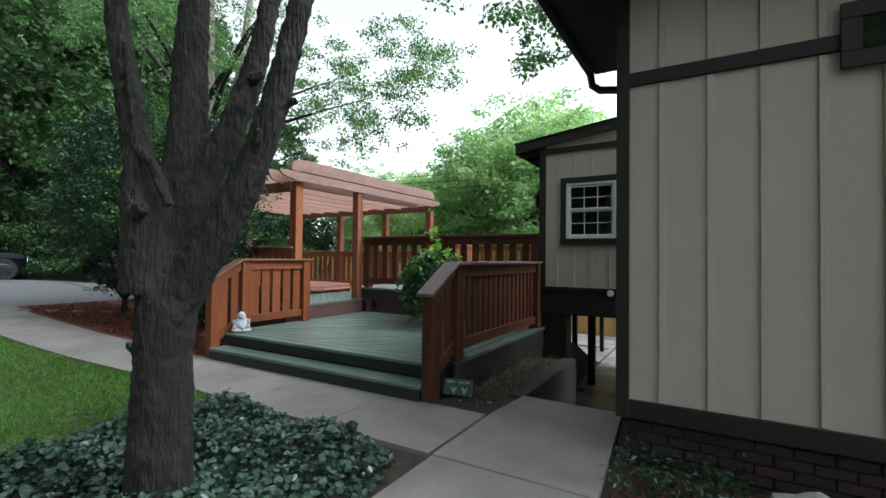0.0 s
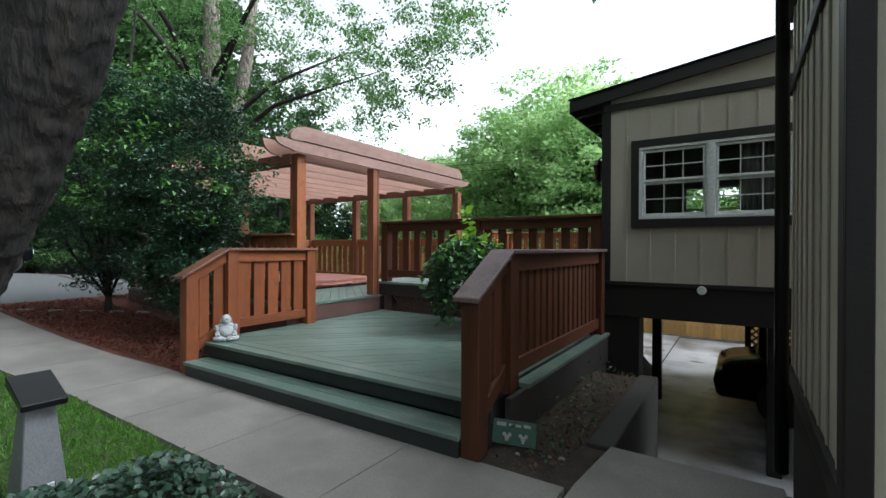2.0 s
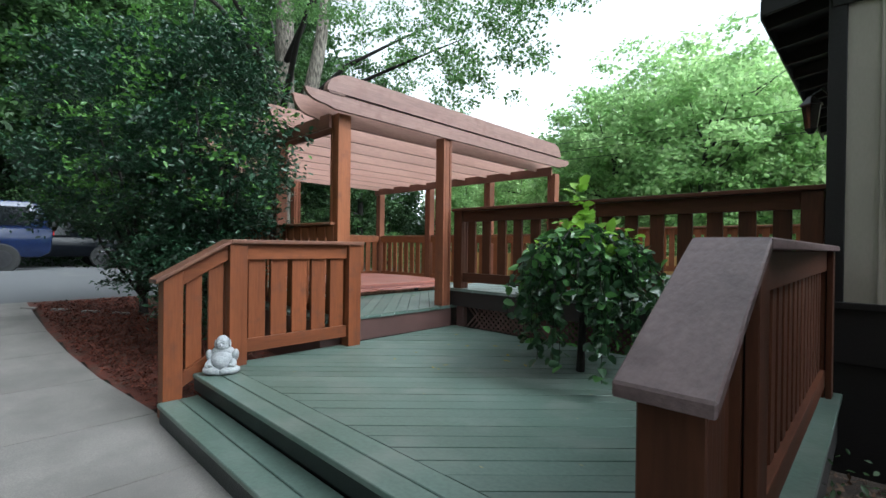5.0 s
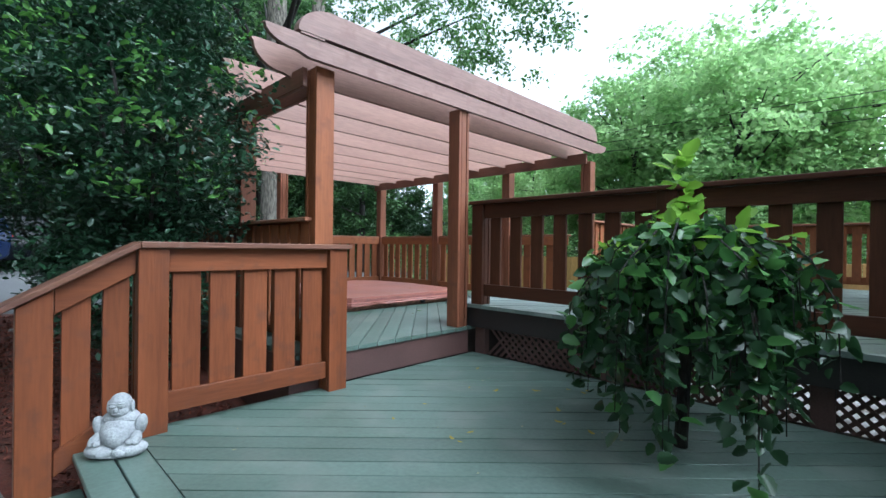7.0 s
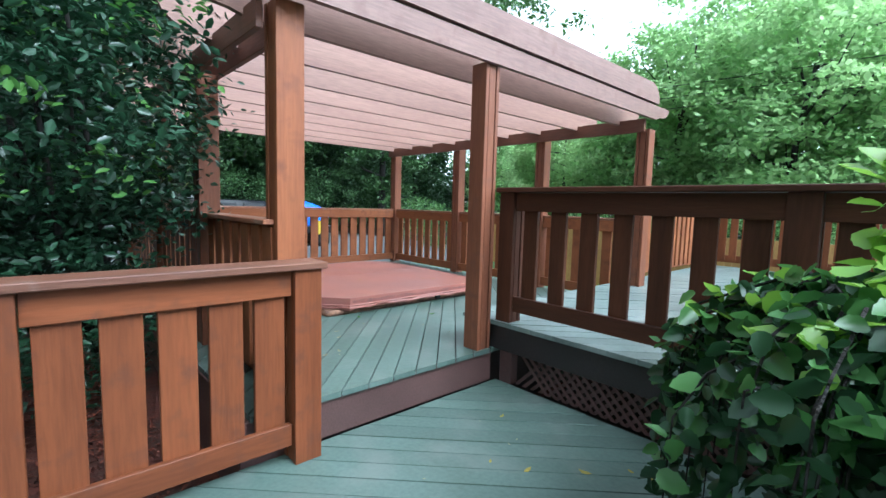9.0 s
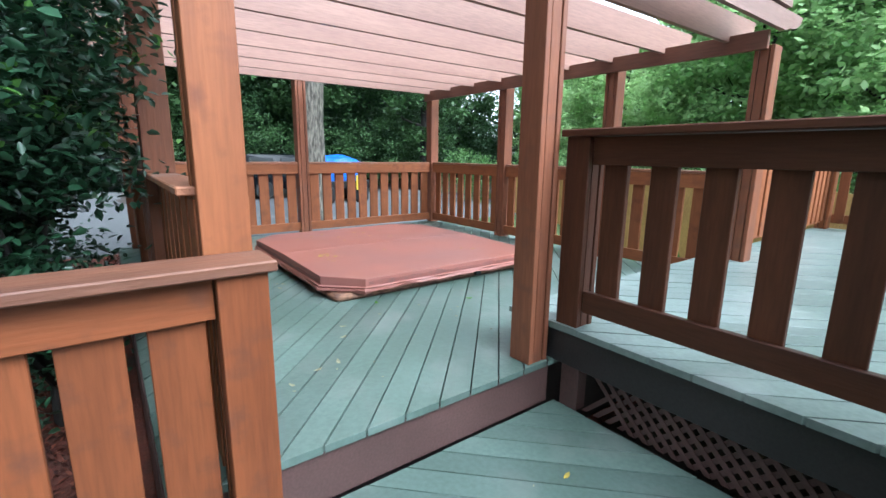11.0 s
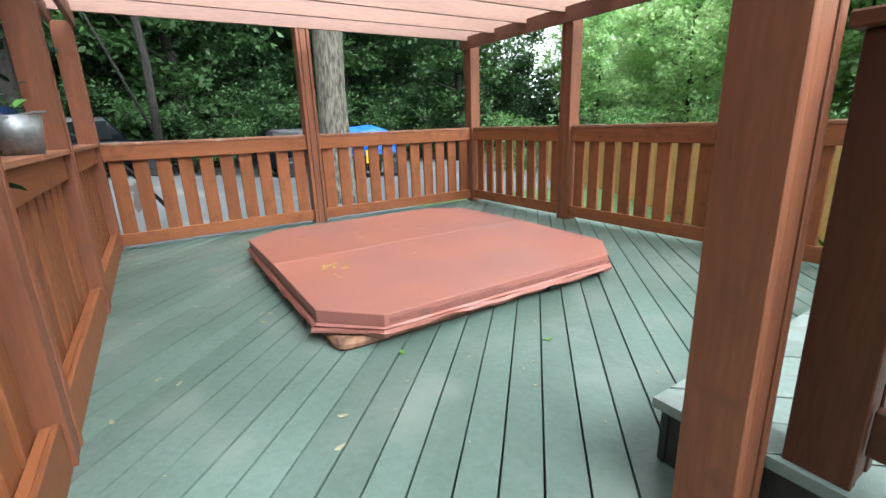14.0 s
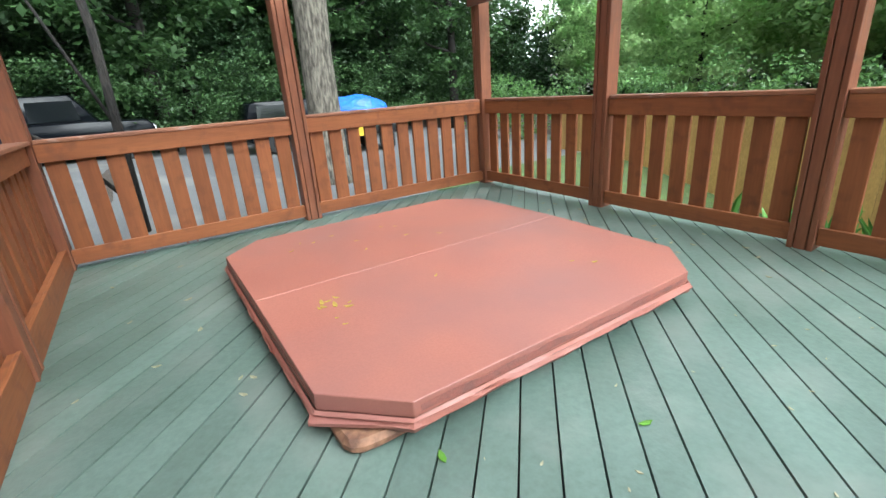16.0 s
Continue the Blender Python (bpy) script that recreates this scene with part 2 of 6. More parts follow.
# light end of the ivy raised to paint in glossy highlights
L_IVY = leaf_mat("ivy_leaf", (0.009, 0.026, 0.018), (0.075, 0.13, 0.09), 0.22, 0.1)
L_HOLLY = leaf_mat("holly_leaf", (0.008, 0.028, 0.010), (0.034, 0.088, 0.043), 0.3, 0.2)
L_HOLLYTIP = leaf_mat("holly_tip_leaf", (0.06, 0.16, 0.03), (0.14, 0.30, 0.06), 0.4, 0.35)
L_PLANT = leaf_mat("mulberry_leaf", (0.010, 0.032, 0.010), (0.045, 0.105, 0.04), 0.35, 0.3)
# lighter copy of the mulberry leaf, for foliage that catches the light
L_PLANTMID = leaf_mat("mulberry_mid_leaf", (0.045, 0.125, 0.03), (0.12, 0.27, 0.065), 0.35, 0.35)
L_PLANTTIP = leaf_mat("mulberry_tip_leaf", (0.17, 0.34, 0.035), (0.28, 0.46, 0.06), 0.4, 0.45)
L_TREE = leaf_mat("tree_leaf", (0.05, 0.12, 0.035), (0.17, 0.31, 0.095), 0.5, 0.5)
# next two lifted past leaf colour, so the crowns' daylight is painted in
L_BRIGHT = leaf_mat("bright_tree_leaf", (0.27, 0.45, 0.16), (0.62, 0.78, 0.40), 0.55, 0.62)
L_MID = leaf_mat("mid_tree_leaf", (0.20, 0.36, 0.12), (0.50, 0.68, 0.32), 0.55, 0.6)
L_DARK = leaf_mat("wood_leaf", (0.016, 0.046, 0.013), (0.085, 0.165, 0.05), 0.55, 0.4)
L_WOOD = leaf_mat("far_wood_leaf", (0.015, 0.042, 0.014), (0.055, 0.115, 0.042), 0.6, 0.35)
L_GRASS = leaf_mat("grass_blade", (0.065, 0.17, 0.018), (0.17, 0.37, 0.045), 0.6, 0.35)

GLASS = bpy.data.materials.new("window_glass")
GLASS.use_nodes = True
_N, _L = nodes_of(GLASS)
_N["Principled BSDF"].inputs["Base Color"].default_value = (0.01, 0.012, 0.013, 1)
_N["Principled BSDF"].inputs["Roughness"].default_value = 0.02
_N["Principled BSDF"].inputs["Transmission Weight"].default_value = 0.0
CLEAR = GLASS.copy()
CLEAR.name = "clear_window_glass"
_C = CLEAR.node_tree.nodes["Principled BSDF"]
_C.inputs["Base Color"].default_value = (0.9, 0.94, 0.93, 1)
_C.inputs["Transmission Weight"].default_value = 1.0
_C.inputs["Roughness"].default_value = 0.0
_C.inputs["IOR"].default_value = 1.45
_N["Principled BSDF"].inputs["Specular IOR Level"].default_value = 0.9

CARGLASS = make_mat("dark_car_glass", (0.006, 0.007, 0.009), 0.08, None, 2, bump=0.0, spec=0.25)

GRAIN = {}
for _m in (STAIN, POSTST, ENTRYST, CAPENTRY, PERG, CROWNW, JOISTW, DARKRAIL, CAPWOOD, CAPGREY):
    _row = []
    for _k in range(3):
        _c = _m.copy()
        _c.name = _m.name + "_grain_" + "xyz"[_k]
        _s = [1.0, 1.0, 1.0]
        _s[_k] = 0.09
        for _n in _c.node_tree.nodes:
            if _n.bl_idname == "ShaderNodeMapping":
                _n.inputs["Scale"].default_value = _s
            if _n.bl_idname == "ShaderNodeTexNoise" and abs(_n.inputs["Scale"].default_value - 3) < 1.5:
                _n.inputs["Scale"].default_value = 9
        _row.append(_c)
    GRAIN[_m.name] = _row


def along(me, material):
    """The copy of a wood whose grain runs with the longest side of the piece."""
    if material.name not in GRAIN or not me.vertices:
        return material
    co = np.zeros(len(me.vertices) * 3, np.float32)
    me.vertices.foreach_get("co", co)
    co = co.reshape(-1, 3)
    return GRAIN[material.name][int(np.argmax(co.max(0) - co.min(0)))]


# ---- mesh helpers ----
def solid(bm, x0, x1, y0, y1, z0, z1, m=None):
    vs = [bm.verts.new(Vector(p)) for p in ((x0, y0, z0), (x1, y0, z0), (x1, y1, z0), (x0, y1, z0), (x0, y0, z1), (x1, y0, z1), (x1, y1, z1), (x0, y1, z1))]
    if m:
        for v in vs:
            v.co = m @ v.co
    for f in ((3, 2, 1, 0), (4, 5, 6, 7), (0, 1, 5, 4), (1, 2, 6, 5), (2, 3, 7, 6), (3, 0, 4, 7)):
        bm.faces.new([vs[i] for i in f])
    return vs


def prism(bm, pts, axis, a, b):
    """A polygon (two coordinates each) drawn out along an axis from a to b."""
    def place(p, d):
        return {"x": (d, p[0], p[1]), "y": (p[0], d, p[1]), "z": (p[0], p[1], d)}[axis]
    lo = [bm.verts.new(place(p, a)) for p in pts]
    hi = [bm.verts.new(place(p, b)) for p in pts]
    n = len(pts)
    bm.faces.new(lo)
    bm.faces.new(hi[::-1])
    for i in range(n):
        bm.faces.new((lo[i], hi[i], hi[(i + 1) % n], lo[(i + 1) % n]))
    return lo + hi


def finish(bm, bevel=0.0):
    bmesh.ops.recalc_face_normals(bm, faces=bm.faces)
    if bevel:
        bmesh.ops.bevel(bm, geom=bm.edges[:], offset=bevel, segments=1, affect="EDGES", clamp_overlap=True)


def part(name, bm, material, parent=None, label="", bevel=0.0, smooth=False):
    finish(bm, bevel)
    me = bpy.data.meshes.new(name)
    bm.to_mesh(me)
    bm.free()
    me.materials.append(along(me, material))
    if smooth:
        me.polygons.foreach_set("use_smooth", [True] * len(me.polygons))
    ob = new(name, me)
    ob.parent = parent
    if label:
        ob["label"] = label
    return ob


def box(name, material, parent, x0, x1, y0, y1, z0, z1, bevel=0.004, label="", m=None):
    bm = bmesh.new()
    solid(bm, x0, x1, y0, y1, z0, z1, m)
    return part(name, bm, material, parent, label, bevel)


def thing(name, loc, label, category, group=""):
    e = new(name)
    e.empty_display_size = 0.1
    e.location = loc
    return tagged(e, label, category, group)


def mesh_from(name, verts, faces, material, parent=None, smooth=False):
    me = bpy.data.meshes.new(name)
    me.from_pydata(verts, [], faces)
    me.materials.append(material)
    if smooth:
        me.polygons.foreach_set("use_smooth", [True] * len(me.polygons))
    ob = new(name, me)
    ob.parent = parent
    return ob


def big_mesh(name, V, F, material, parent=None, smooth=False):
    """A mesh from numpy arrays: V (n, 3), F (m, k)."""
    me = bpy.data.meshes.new(name)
    k = F.shape[1]
    me.vertices.add(len(V))
    me.vertices.foreach_set("co", V.astype(np.float32).ravel())
    me.loops.add(F.size)
    me.loops.foreach_set("vertex_index", F.astype(np.int32).ravel())
    me.polygons.add(len(F))
    me.polygons.foreach_set("loop_start", np.arange(0, F.size, k, dtype=np.int32))
    me.materials.append(material)
    me.update(calc_edges=True)
    if smooth:
        me.polygons.foreach_set("use_smooth", [True] * len(F))
    ob = new(name, me)
    ob.parent = parent
    return ob


HALF = ((0.35, 0.5, 0.08), (0.75, 0.36, 0.06))
BROAD = ((0.04, 0.28, 0.04), (0.22, 0.5, 0.09), (0.42, 0.47, 0.08), (0.52, 0.52, 0.11), (0.72, 0.33, 0.05), (0.78, 0.33, 0.02))


def leaves(name, centres, size, material, parent=None, rng=None, up=0.5, droop=0.0, aspect=0.55, vary=0.35, shape=HALF):
    """One leaf at each centre, folded along its rib, turned at random; shape: half its outline, or None for a small plain one."""
    n = len(centres)
    rng = rng or np.random.default_rng(1)
    d = rng.normal(size=(n, 3))
    d[:, 2] = d[:, 2] * 0.6 - droop
    d /= np.linalg.norm(d, axis=1, keepdims=True) + 1e-9
    r = rng.normal(size=(n, 3))
    r[:, 2] += up * 2
    s = np.cross(d, r)
    s /= np.linalg.norm(s, axis=1, keepdims=True) + 1e-9
    nn = np.cross(s, d)
    sz = size * (1 + vary * (rng.random(n) * 2 - 1))[:, None]
    c = centres
    a = aspect
    if shape is None:
        pts = [c, c + d * sz * 0.5 + s * sz * a * 0.5, c + d * sz + nn * sz * 0.12, c + d * sz * 0.5 - s * sz * a * 0.5]
        V = np.stack(pts, axis=1).reshape(-1, 3)
        return big_mesh(name, V, (np.arange(n) * 4)[:, None] + np.array([[0, 1, 2, 3]]), material, parent)
    k = len(shape)
    tip = c + d * sz - nn * sz * 0.06
    pts = [c] + [c + d * sz * u + s * sz * a * w + nn * sz * h for u, w, h in shape] + [tip] + [c + d * sz * u - s * sz * a * w + nn * sz * h for u, w, h in shape[::-1]]
    m = 2 * k + 2
    V = np.stack(pts, axis=1).reshape(-1, 3)
    b = (np.arange(n) * m)[:, None]
    F = np.concatenate([b + np.arange(k + 2)[None], b + np.array([[0] + list(range(k + 1, m))])], axis=0)
    return big_mesh(name, V, F, material, parent)


def tube(bm, pts, radii, seg=10, cap=True, wob=0.0, seed=0):
    """A tapering limb along a line of points."""
    rng = random.Random(seed)
    rings = []
    pts = [Vector(p) for p in pts]
    ref = Vector((0.3, 0.9, 0.1))
    for i, p in enumerate(pts):
        t = (pts[min(i + 1, len(pts) - 1)] - pts[max(i - 1, 0)]).normalized()
        u = t.cross(ref)
        if u.length < 0.05:
            u = t.cross(Vector((1, 0, 0)))
        u.normalize()
        v = t.cross(u)
        ring = []
        for k in range(seg):
            a = 2 * math.pi * k / seg
            r = radii[i] * (1 + wob * (rng.random() - 0.5))
            ring.append(bm.verts.new(p + (u * math.cos(a) + v * math.sin(a)) * r))
        rings.append(ring)
    for a, b in zip(rings, rings[1:]):
        for k in range(seg):
            bm.faces.new((a[k], a[(k + 1) % seg], b[(k + 1) % seg], b[k]))
    if cap:
        bm.faces.new(rings[0][::-1])
        bm.faces.new(rings[-1])
    return rings

# ---- ground and paving ----
GZ = -0.35


def ground_z(x, y):
    z = GZ + 0.07 * min(max(-3.9 - x, 0), 10.0) * min(max(1 - (y - 6.5) / 4, 0), 1)
    t = min(max((y - 9.0) / 4.0, 0), 1) * min(max((x + 12.0) / 6.0, 0), 1)
    t = t * t * (3 - 2 * t)
    z = z * (1 - t) + (-1.45) * t
    z -= 0.04 * min(max(-15 - x, 0), 10) * min(max(1 - (y - 6.5) / 4, 0), 1)
    if x < -30:
        z += 0.03 * (-30 - x)
    return z


def in_pit(x, y):
    return (x > 0.80 and y > 5.38) or (x > 0.12 and y > 7.52)


def draped(name, xs, ys, dz, material, kind="structure", parent=None, test=None, zf=None, label=""):
    """A sheet that follows the ground over a grid."""
    zf = zf or ground_z
    V, F, idx = [], [], {}
    for i, x in enumerate(xs):
        for j, y in enumerate(ys):
            idx[i, j] = len(V)
            V.append((x, y, zf(x, y) + dz))
    for i in range(len(xs) - 1):
        for j in range(len(ys) - 1):
            if test is None or test((xs[i] + xs[i + 1]) / 2, (ys[j] + ys[j + 1]) / 2):
                F.append((idx[i, j], idx[i + 1, j], idx[i + 1, j + 1], idx[i, j + 1]))
    ob = mesh_from(name, V, F, material, parent)
    return tagged(ob, label, "", "", kind)


def steps(a, b, n):
    return [a + (b - a) * i / n for i in range(n + 1)]


gx = [-3000, -600, -150, -60, -40] + steps(-30, 12, 84) + [0.119, 0.121, 0.799, 0.801, 0.86, 20, 40, 150, 600, 3000]
gy = [-3000, -600, -150, -40, -20] + steps(-10, 24, 68) + [5.379, 5.381, 7.519, 7.521, 40, 80, 200, 600, 3000]
gx, gy = sorted(set(gx)), sorted(set(gy))
draped("ground", gx, gy, -0.02, SOIL, zf=lambda x, y: -1.47 if in_pit(x, y) and y < 14 else ground_z(x, y), label="dark bare soil ground around the deck")
draped("driveway_side", steps(0.13, 0.81, 2), steps(7.53, 16.5, 10), 0.0, SLAB, zf=lambda x, y: -1.45, label="stained concrete driveway beside the deck bed")
draped("driveway", steps(0.81, 14, 12), steps(5.39, 16.5, 20), 0.0, SLAB, zf=lambda x, y: -1.45, label="stained concrete driveway under the raised house")
draped("driveway_back", steps(-3.8, 0.12, 4), steps(11.9, 16.5, 4), 0.035, SLAB, zf=lambda x, y: -1.45, label="pale concrete driveway behind the house")
ROADX = -9.6
draped("road", steps(-44, ROADX, 24), steps(-9, 19, 28), 0.012, ASPH, label="grey asphalt parking road")


def bend(x):
    """How far the walkway swings to the south on its way to the road."""
    return -0.5 * (1 - math.exp(-max(-3.9 - x, 0) / 2.2))


draped("mulch_bed", steps(ROADX + 0.02, -3.74, 24), steps(4.1, 11.6, 90), 0.014, MULCH, test=lambda x, y: y > 4.67 + bend(x) or x < -9.4, label="red mulch bed beside the deck")
draped("grass_verge", steps(-12, -0.2, 12), steps(11.6, 17.5, 8), 0.016, LAWN, label="rough grass below the far rail")
draped("far_lawn", steps(-75, -44.1, 12), steps(-10, 40, 20), 0.02, LAWN, label="sunlit lawn beyond the road")
draped("lawn", steps(-9.5, -1.35, 24), steps(-8, 3.64, 60), 0.0, LAWN, test=lambda x, y: y < 3.6 + bend(x), label="green lawn beside the walkway")


def paving(name, x0, x1, y0, y1, label):
    """A run of slabs cast on the ground, with a thickness."""
    n = max(1, round((x1 - x0) / 1.2))
    top = thing(name, (0, 0, 0), label, "")
    top["kind"] = "structure"
    for i in range(n):
        a, b = x0 + (x1 - x0) * i / n + 0.004, x0 + (x1 - x0) * (i + 1) / n - 0.004
        bm = bmesh.new()
        vs = solid(bm, a, b, y0, y1, -0.1, 0.02)
        for v in vs:
            v.co.z += ground_z(v.co.x, v.co.y)
            v.co.y += bend(v.co.x)
        part("slab", bm, CONC, top, "", 0)
    return top


paving("walkway", -9.58, 0.70, 3.66, 4.66, "pale concrete walkway past the deck steps")
top = thing("side_path", (0, 0, 0), "worn concrete path along the house corner", "")
top["kind"] = "structure"
for a, b in ((-6.0, -1.6), (-1.592, 1.2), (1.208, 3.64)):
    box("slab", CONC, top, 0.74, 1.93, a, b, GZ - 0.1, GZ + 0.024, 0.006)
bm = bmesh.new()
prism(bm, [(0.735, 3.648), (1.93, 3.648), (1.80, 5.36), (0.80, 5.38), (0.735, 4.72)], "z", GZ - 0.3, GZ + 0.03)
part("slab", bm, CONC, top, "", 0.006)
# dark concrete for the kerb and the wall of the sunken driveway
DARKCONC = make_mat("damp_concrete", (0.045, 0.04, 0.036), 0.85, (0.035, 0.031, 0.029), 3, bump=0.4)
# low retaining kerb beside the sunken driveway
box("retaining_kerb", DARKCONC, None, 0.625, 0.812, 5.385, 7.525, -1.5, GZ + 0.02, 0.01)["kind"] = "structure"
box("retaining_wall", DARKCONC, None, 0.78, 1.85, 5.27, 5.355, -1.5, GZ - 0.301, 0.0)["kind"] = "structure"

# ---- lower deck ----
DX0, DX1, DY0, DY1 = -3.76, 0.10, 4.88, 8.08
UZ, HZ = 0.275, 0.505


def diagonal_boards(name, x0, x1, y0, y1, z, angle, width, material, top_thing, thick=0.035, gap=0.008, phase=0.0):
    """Boards at an angle, cut to a rectangle; each one is a mesh of its own."""
    c, s = math.cos(angle), math.sin(angle)
    cor = [(x, y) for x in (x0, x1) for y in (y0, y1)]
    ws = [-x * s + y * c for x, y in cor]
    w = phase + math.floor((min(ws) - phase) / width) * width
    rnd = random.Random(5)
    while w < max(ws):
        a, b = w + gap / 2, w + width - gap / 2
        poly = [(x0, y0), (x1, y0), (x1, y1), (x0, y1)]
        for lim, sign in ((a, 1), (b, -1)):
            out = []
            for i, p in enumerate(poly):
                q = poly[(i + 1) % len(poly)]
                fp = sign * ((-p[0] * s + p[1] * c) - lim)
                fq = sign * ((-q[0] * s + q[1] * c) - lim)
                if fp >= 0:
                    out.append(p)
                if fp * fq < 0:
                    t = fp / (fp - fq)
                    out.append((p[0] + (q[0] - p[0]) * t, p[1] + (q[1] - p[1]) * t))
            poly = out
            if len(poly) < 3:
                break
        if len(poly) >= 3:
            bm = bmesh.new()
            dz = rnd.uniform(-0.0015, 0.0015)
            prism(bm, poly, "z", z - thick, z + dz)
            finish(bm)
            up = [e for e in bm.edges if all(v.co.z > z - 0.01 for v in e.verts)]
            bmesh.ops.bevel(bm, geom=up, offset=0.0008, segments=1, affect="EDGES", clamp_overlap=True)
            me = bpy.data.meshes.new(name)
            bm.to_mesh(me)
            bm.free()
            me.materials.append(material)
            ob = new(name, me)
            ob.parent = top_thing
        w += width


low = thing("lower_deck", (0, 0, 0), "green painted lower deck platform", "")
low["kind"] = "structure"
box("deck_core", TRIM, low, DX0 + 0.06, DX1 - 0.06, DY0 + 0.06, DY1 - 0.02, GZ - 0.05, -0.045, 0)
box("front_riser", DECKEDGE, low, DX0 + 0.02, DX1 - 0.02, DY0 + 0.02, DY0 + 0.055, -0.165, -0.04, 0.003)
box("side_skirt", DARKSKIRT, low, DX1 + 0.004, DX1 + 0.05, DY0 + 0.2, DY1 - 0.05, -0.34, -0.02, 0.003)
box("side_ledge", DECK, low, DX1 - 0.055, DX1 + 0.075, DY0 + 0.5, DY1 - 0.05, -0.018, 0.02, 0.004)
box("nosing_board", DECK, low, DX0 + 0.12, DX1 - 0.1, DY0 - 0.02, DY0 + 0.12, -0.035, 0.0, 0.004)
box("border_board", DECK, low, DX0 + 0.12, DX1 - 0.1, DY0 + 0.128, DY0 + 0.265, -0.035, 0.001, 0.004)
st = thing("front_step", (0, 0, 0), "green painted wide timber step in front of the deck", "step")
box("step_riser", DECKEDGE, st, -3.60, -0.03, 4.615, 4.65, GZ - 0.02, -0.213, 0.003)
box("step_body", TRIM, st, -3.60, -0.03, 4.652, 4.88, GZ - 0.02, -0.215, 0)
box("tread_board", DECK, st, -3.61, -0.02, 4.60, 4.745, -0.21, -0.175, 0.004)
box("tread_board", DECK, st, -3.61, -0.02, 4.752, 4.895, -0.21, -0.175, 0.004)

# ---- upper deck ----
upd = thing("upper_deck", (0, 0, 0), "green painted upper deck platform with diagonal boards", "")
upd["kind"] = "structure"
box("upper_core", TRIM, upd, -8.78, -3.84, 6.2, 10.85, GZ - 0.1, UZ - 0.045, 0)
box("riser_board", RISER, upd, -3.835, -3.775, 6.50, 8.07, 0.004, UZ - 0.038, 0.003)
box("riser_board", RISER, upd, -3.835, -3.775, 6.1, 6.492, -0.3, UZ - 0.038, 0.003)
box("south_skirt", RISER, upd, -8.80, -3.84, 6.14, 6.195, -0.4, UZ - 0.038, 0.003)
box("west_skirt", RISER, upd, -8.83, -8.785, 6.14, 10.9, -0.4, UZ - 0.038, 0.003)
box("north_skirt", DARKSKIRT, upd, -8.83, -4.13, 10.855, 10.9, -1.5, UZ - 0.038, 0.003)
# ---- high deck behind the tall rail ----
hi = thing("high_deck", (0, 0, 0), "green painted high deck reached by one step", "")
hi["kind"] = "structure"
for i in range(11):
    x = -4.03 + i * 0.403
    box("deck_beam", TRIM, hi, x, x + 0.04, 8.127, 14.1, 0.30, HZ - 0.036, 0)
for x in (-3.9, -2.0, -0.1):
    for y in (11.0, 13.9):
        box("deck_post", TRIM, hi, x - 0.05, x + 0.05, y - 0.05, y + 0.05, -1.5, 0.299, 0)
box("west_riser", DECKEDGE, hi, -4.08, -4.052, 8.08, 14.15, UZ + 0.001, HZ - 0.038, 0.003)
box("south_fascia", DARKSKIRT, hi, -4.08, 0.06, 8.085, 8.125, UZ - 0.005, HZ - 0.038, 0.003)
for x in (-3.66, -2.3, -0.95, 0.0):
    box("skirt_post", RISER, hi, x - 0.06, x + 0.06, 8.12, 8.2, 0.0, UZ - 0.01, 0.003)
# lattice under the fascia
lat = thing("lattice_skirt", (-1.8, 8.16, 0), "dark red diamond lattice skirt below the high deck", "lattice")
bm = bmesh.new()
sl = bmesh.new()
H_ = 0.265
for k, bmx in ((1, bm), (-1, sl)):
    x = -3.7 - H_
    while x < 0.05 + H_:
        p = [(x, 0.0), (x + 0.035, 0.0), (x + 0.035 + k * H_, H_), (x + k * H_, H_)]
        if min(q[0] for q in p) > -3.62 and max(q[0] for q in p) < 0.04:
            prism(bmx, [(q[0] + 1.8, q[1] + 0.003) for q in p], "y", 0.0 if k == 1 else -0.0065, 0.006 if k == 1 else -0.0005)
        x += 0.075
part("lath", bm, RISER, lat)["kind"] = "stuff"
part("lath", sl, RISER, lat)["kind"] = "stuff"


# ---- rails ----
def laminated_post(name, x, y, z0, z1, w, axis, material, parent, groove=0.004):
    """A post of a core and two facing boards, with a narrow gap between them."""
    h = w / 2
    p = thing("post", (x, y, z0), "", "")
    p.name, p.parent = name, parent
    t, L_ = 0.034, z1 - z0
    for a, b, e in ((-h, -h + t, 0), (h - t, h, 0), (-h + t + 0.007, h - t - 0.007, groove)):
        q = (a, b, -h + e, h - e) if axis == "x" else (-h + e, h - e, a, b)
        box("core_board" if e else "face_board", material, p, *q, 0, L_, 0.003)
    for a, b in ((-h + t + 0.0005, -h + t + 0.0065), (h - t - 0.0065, h - t - 0.0005)):
        q = (a, b, -h + 0.02, h - 0.02) if axis == "x" else (-h + 0.02, h - 0.02, a, b)
        box("spacer", TRIM, p, *q, 0.01, L_ - 0.01, 0)
    return p


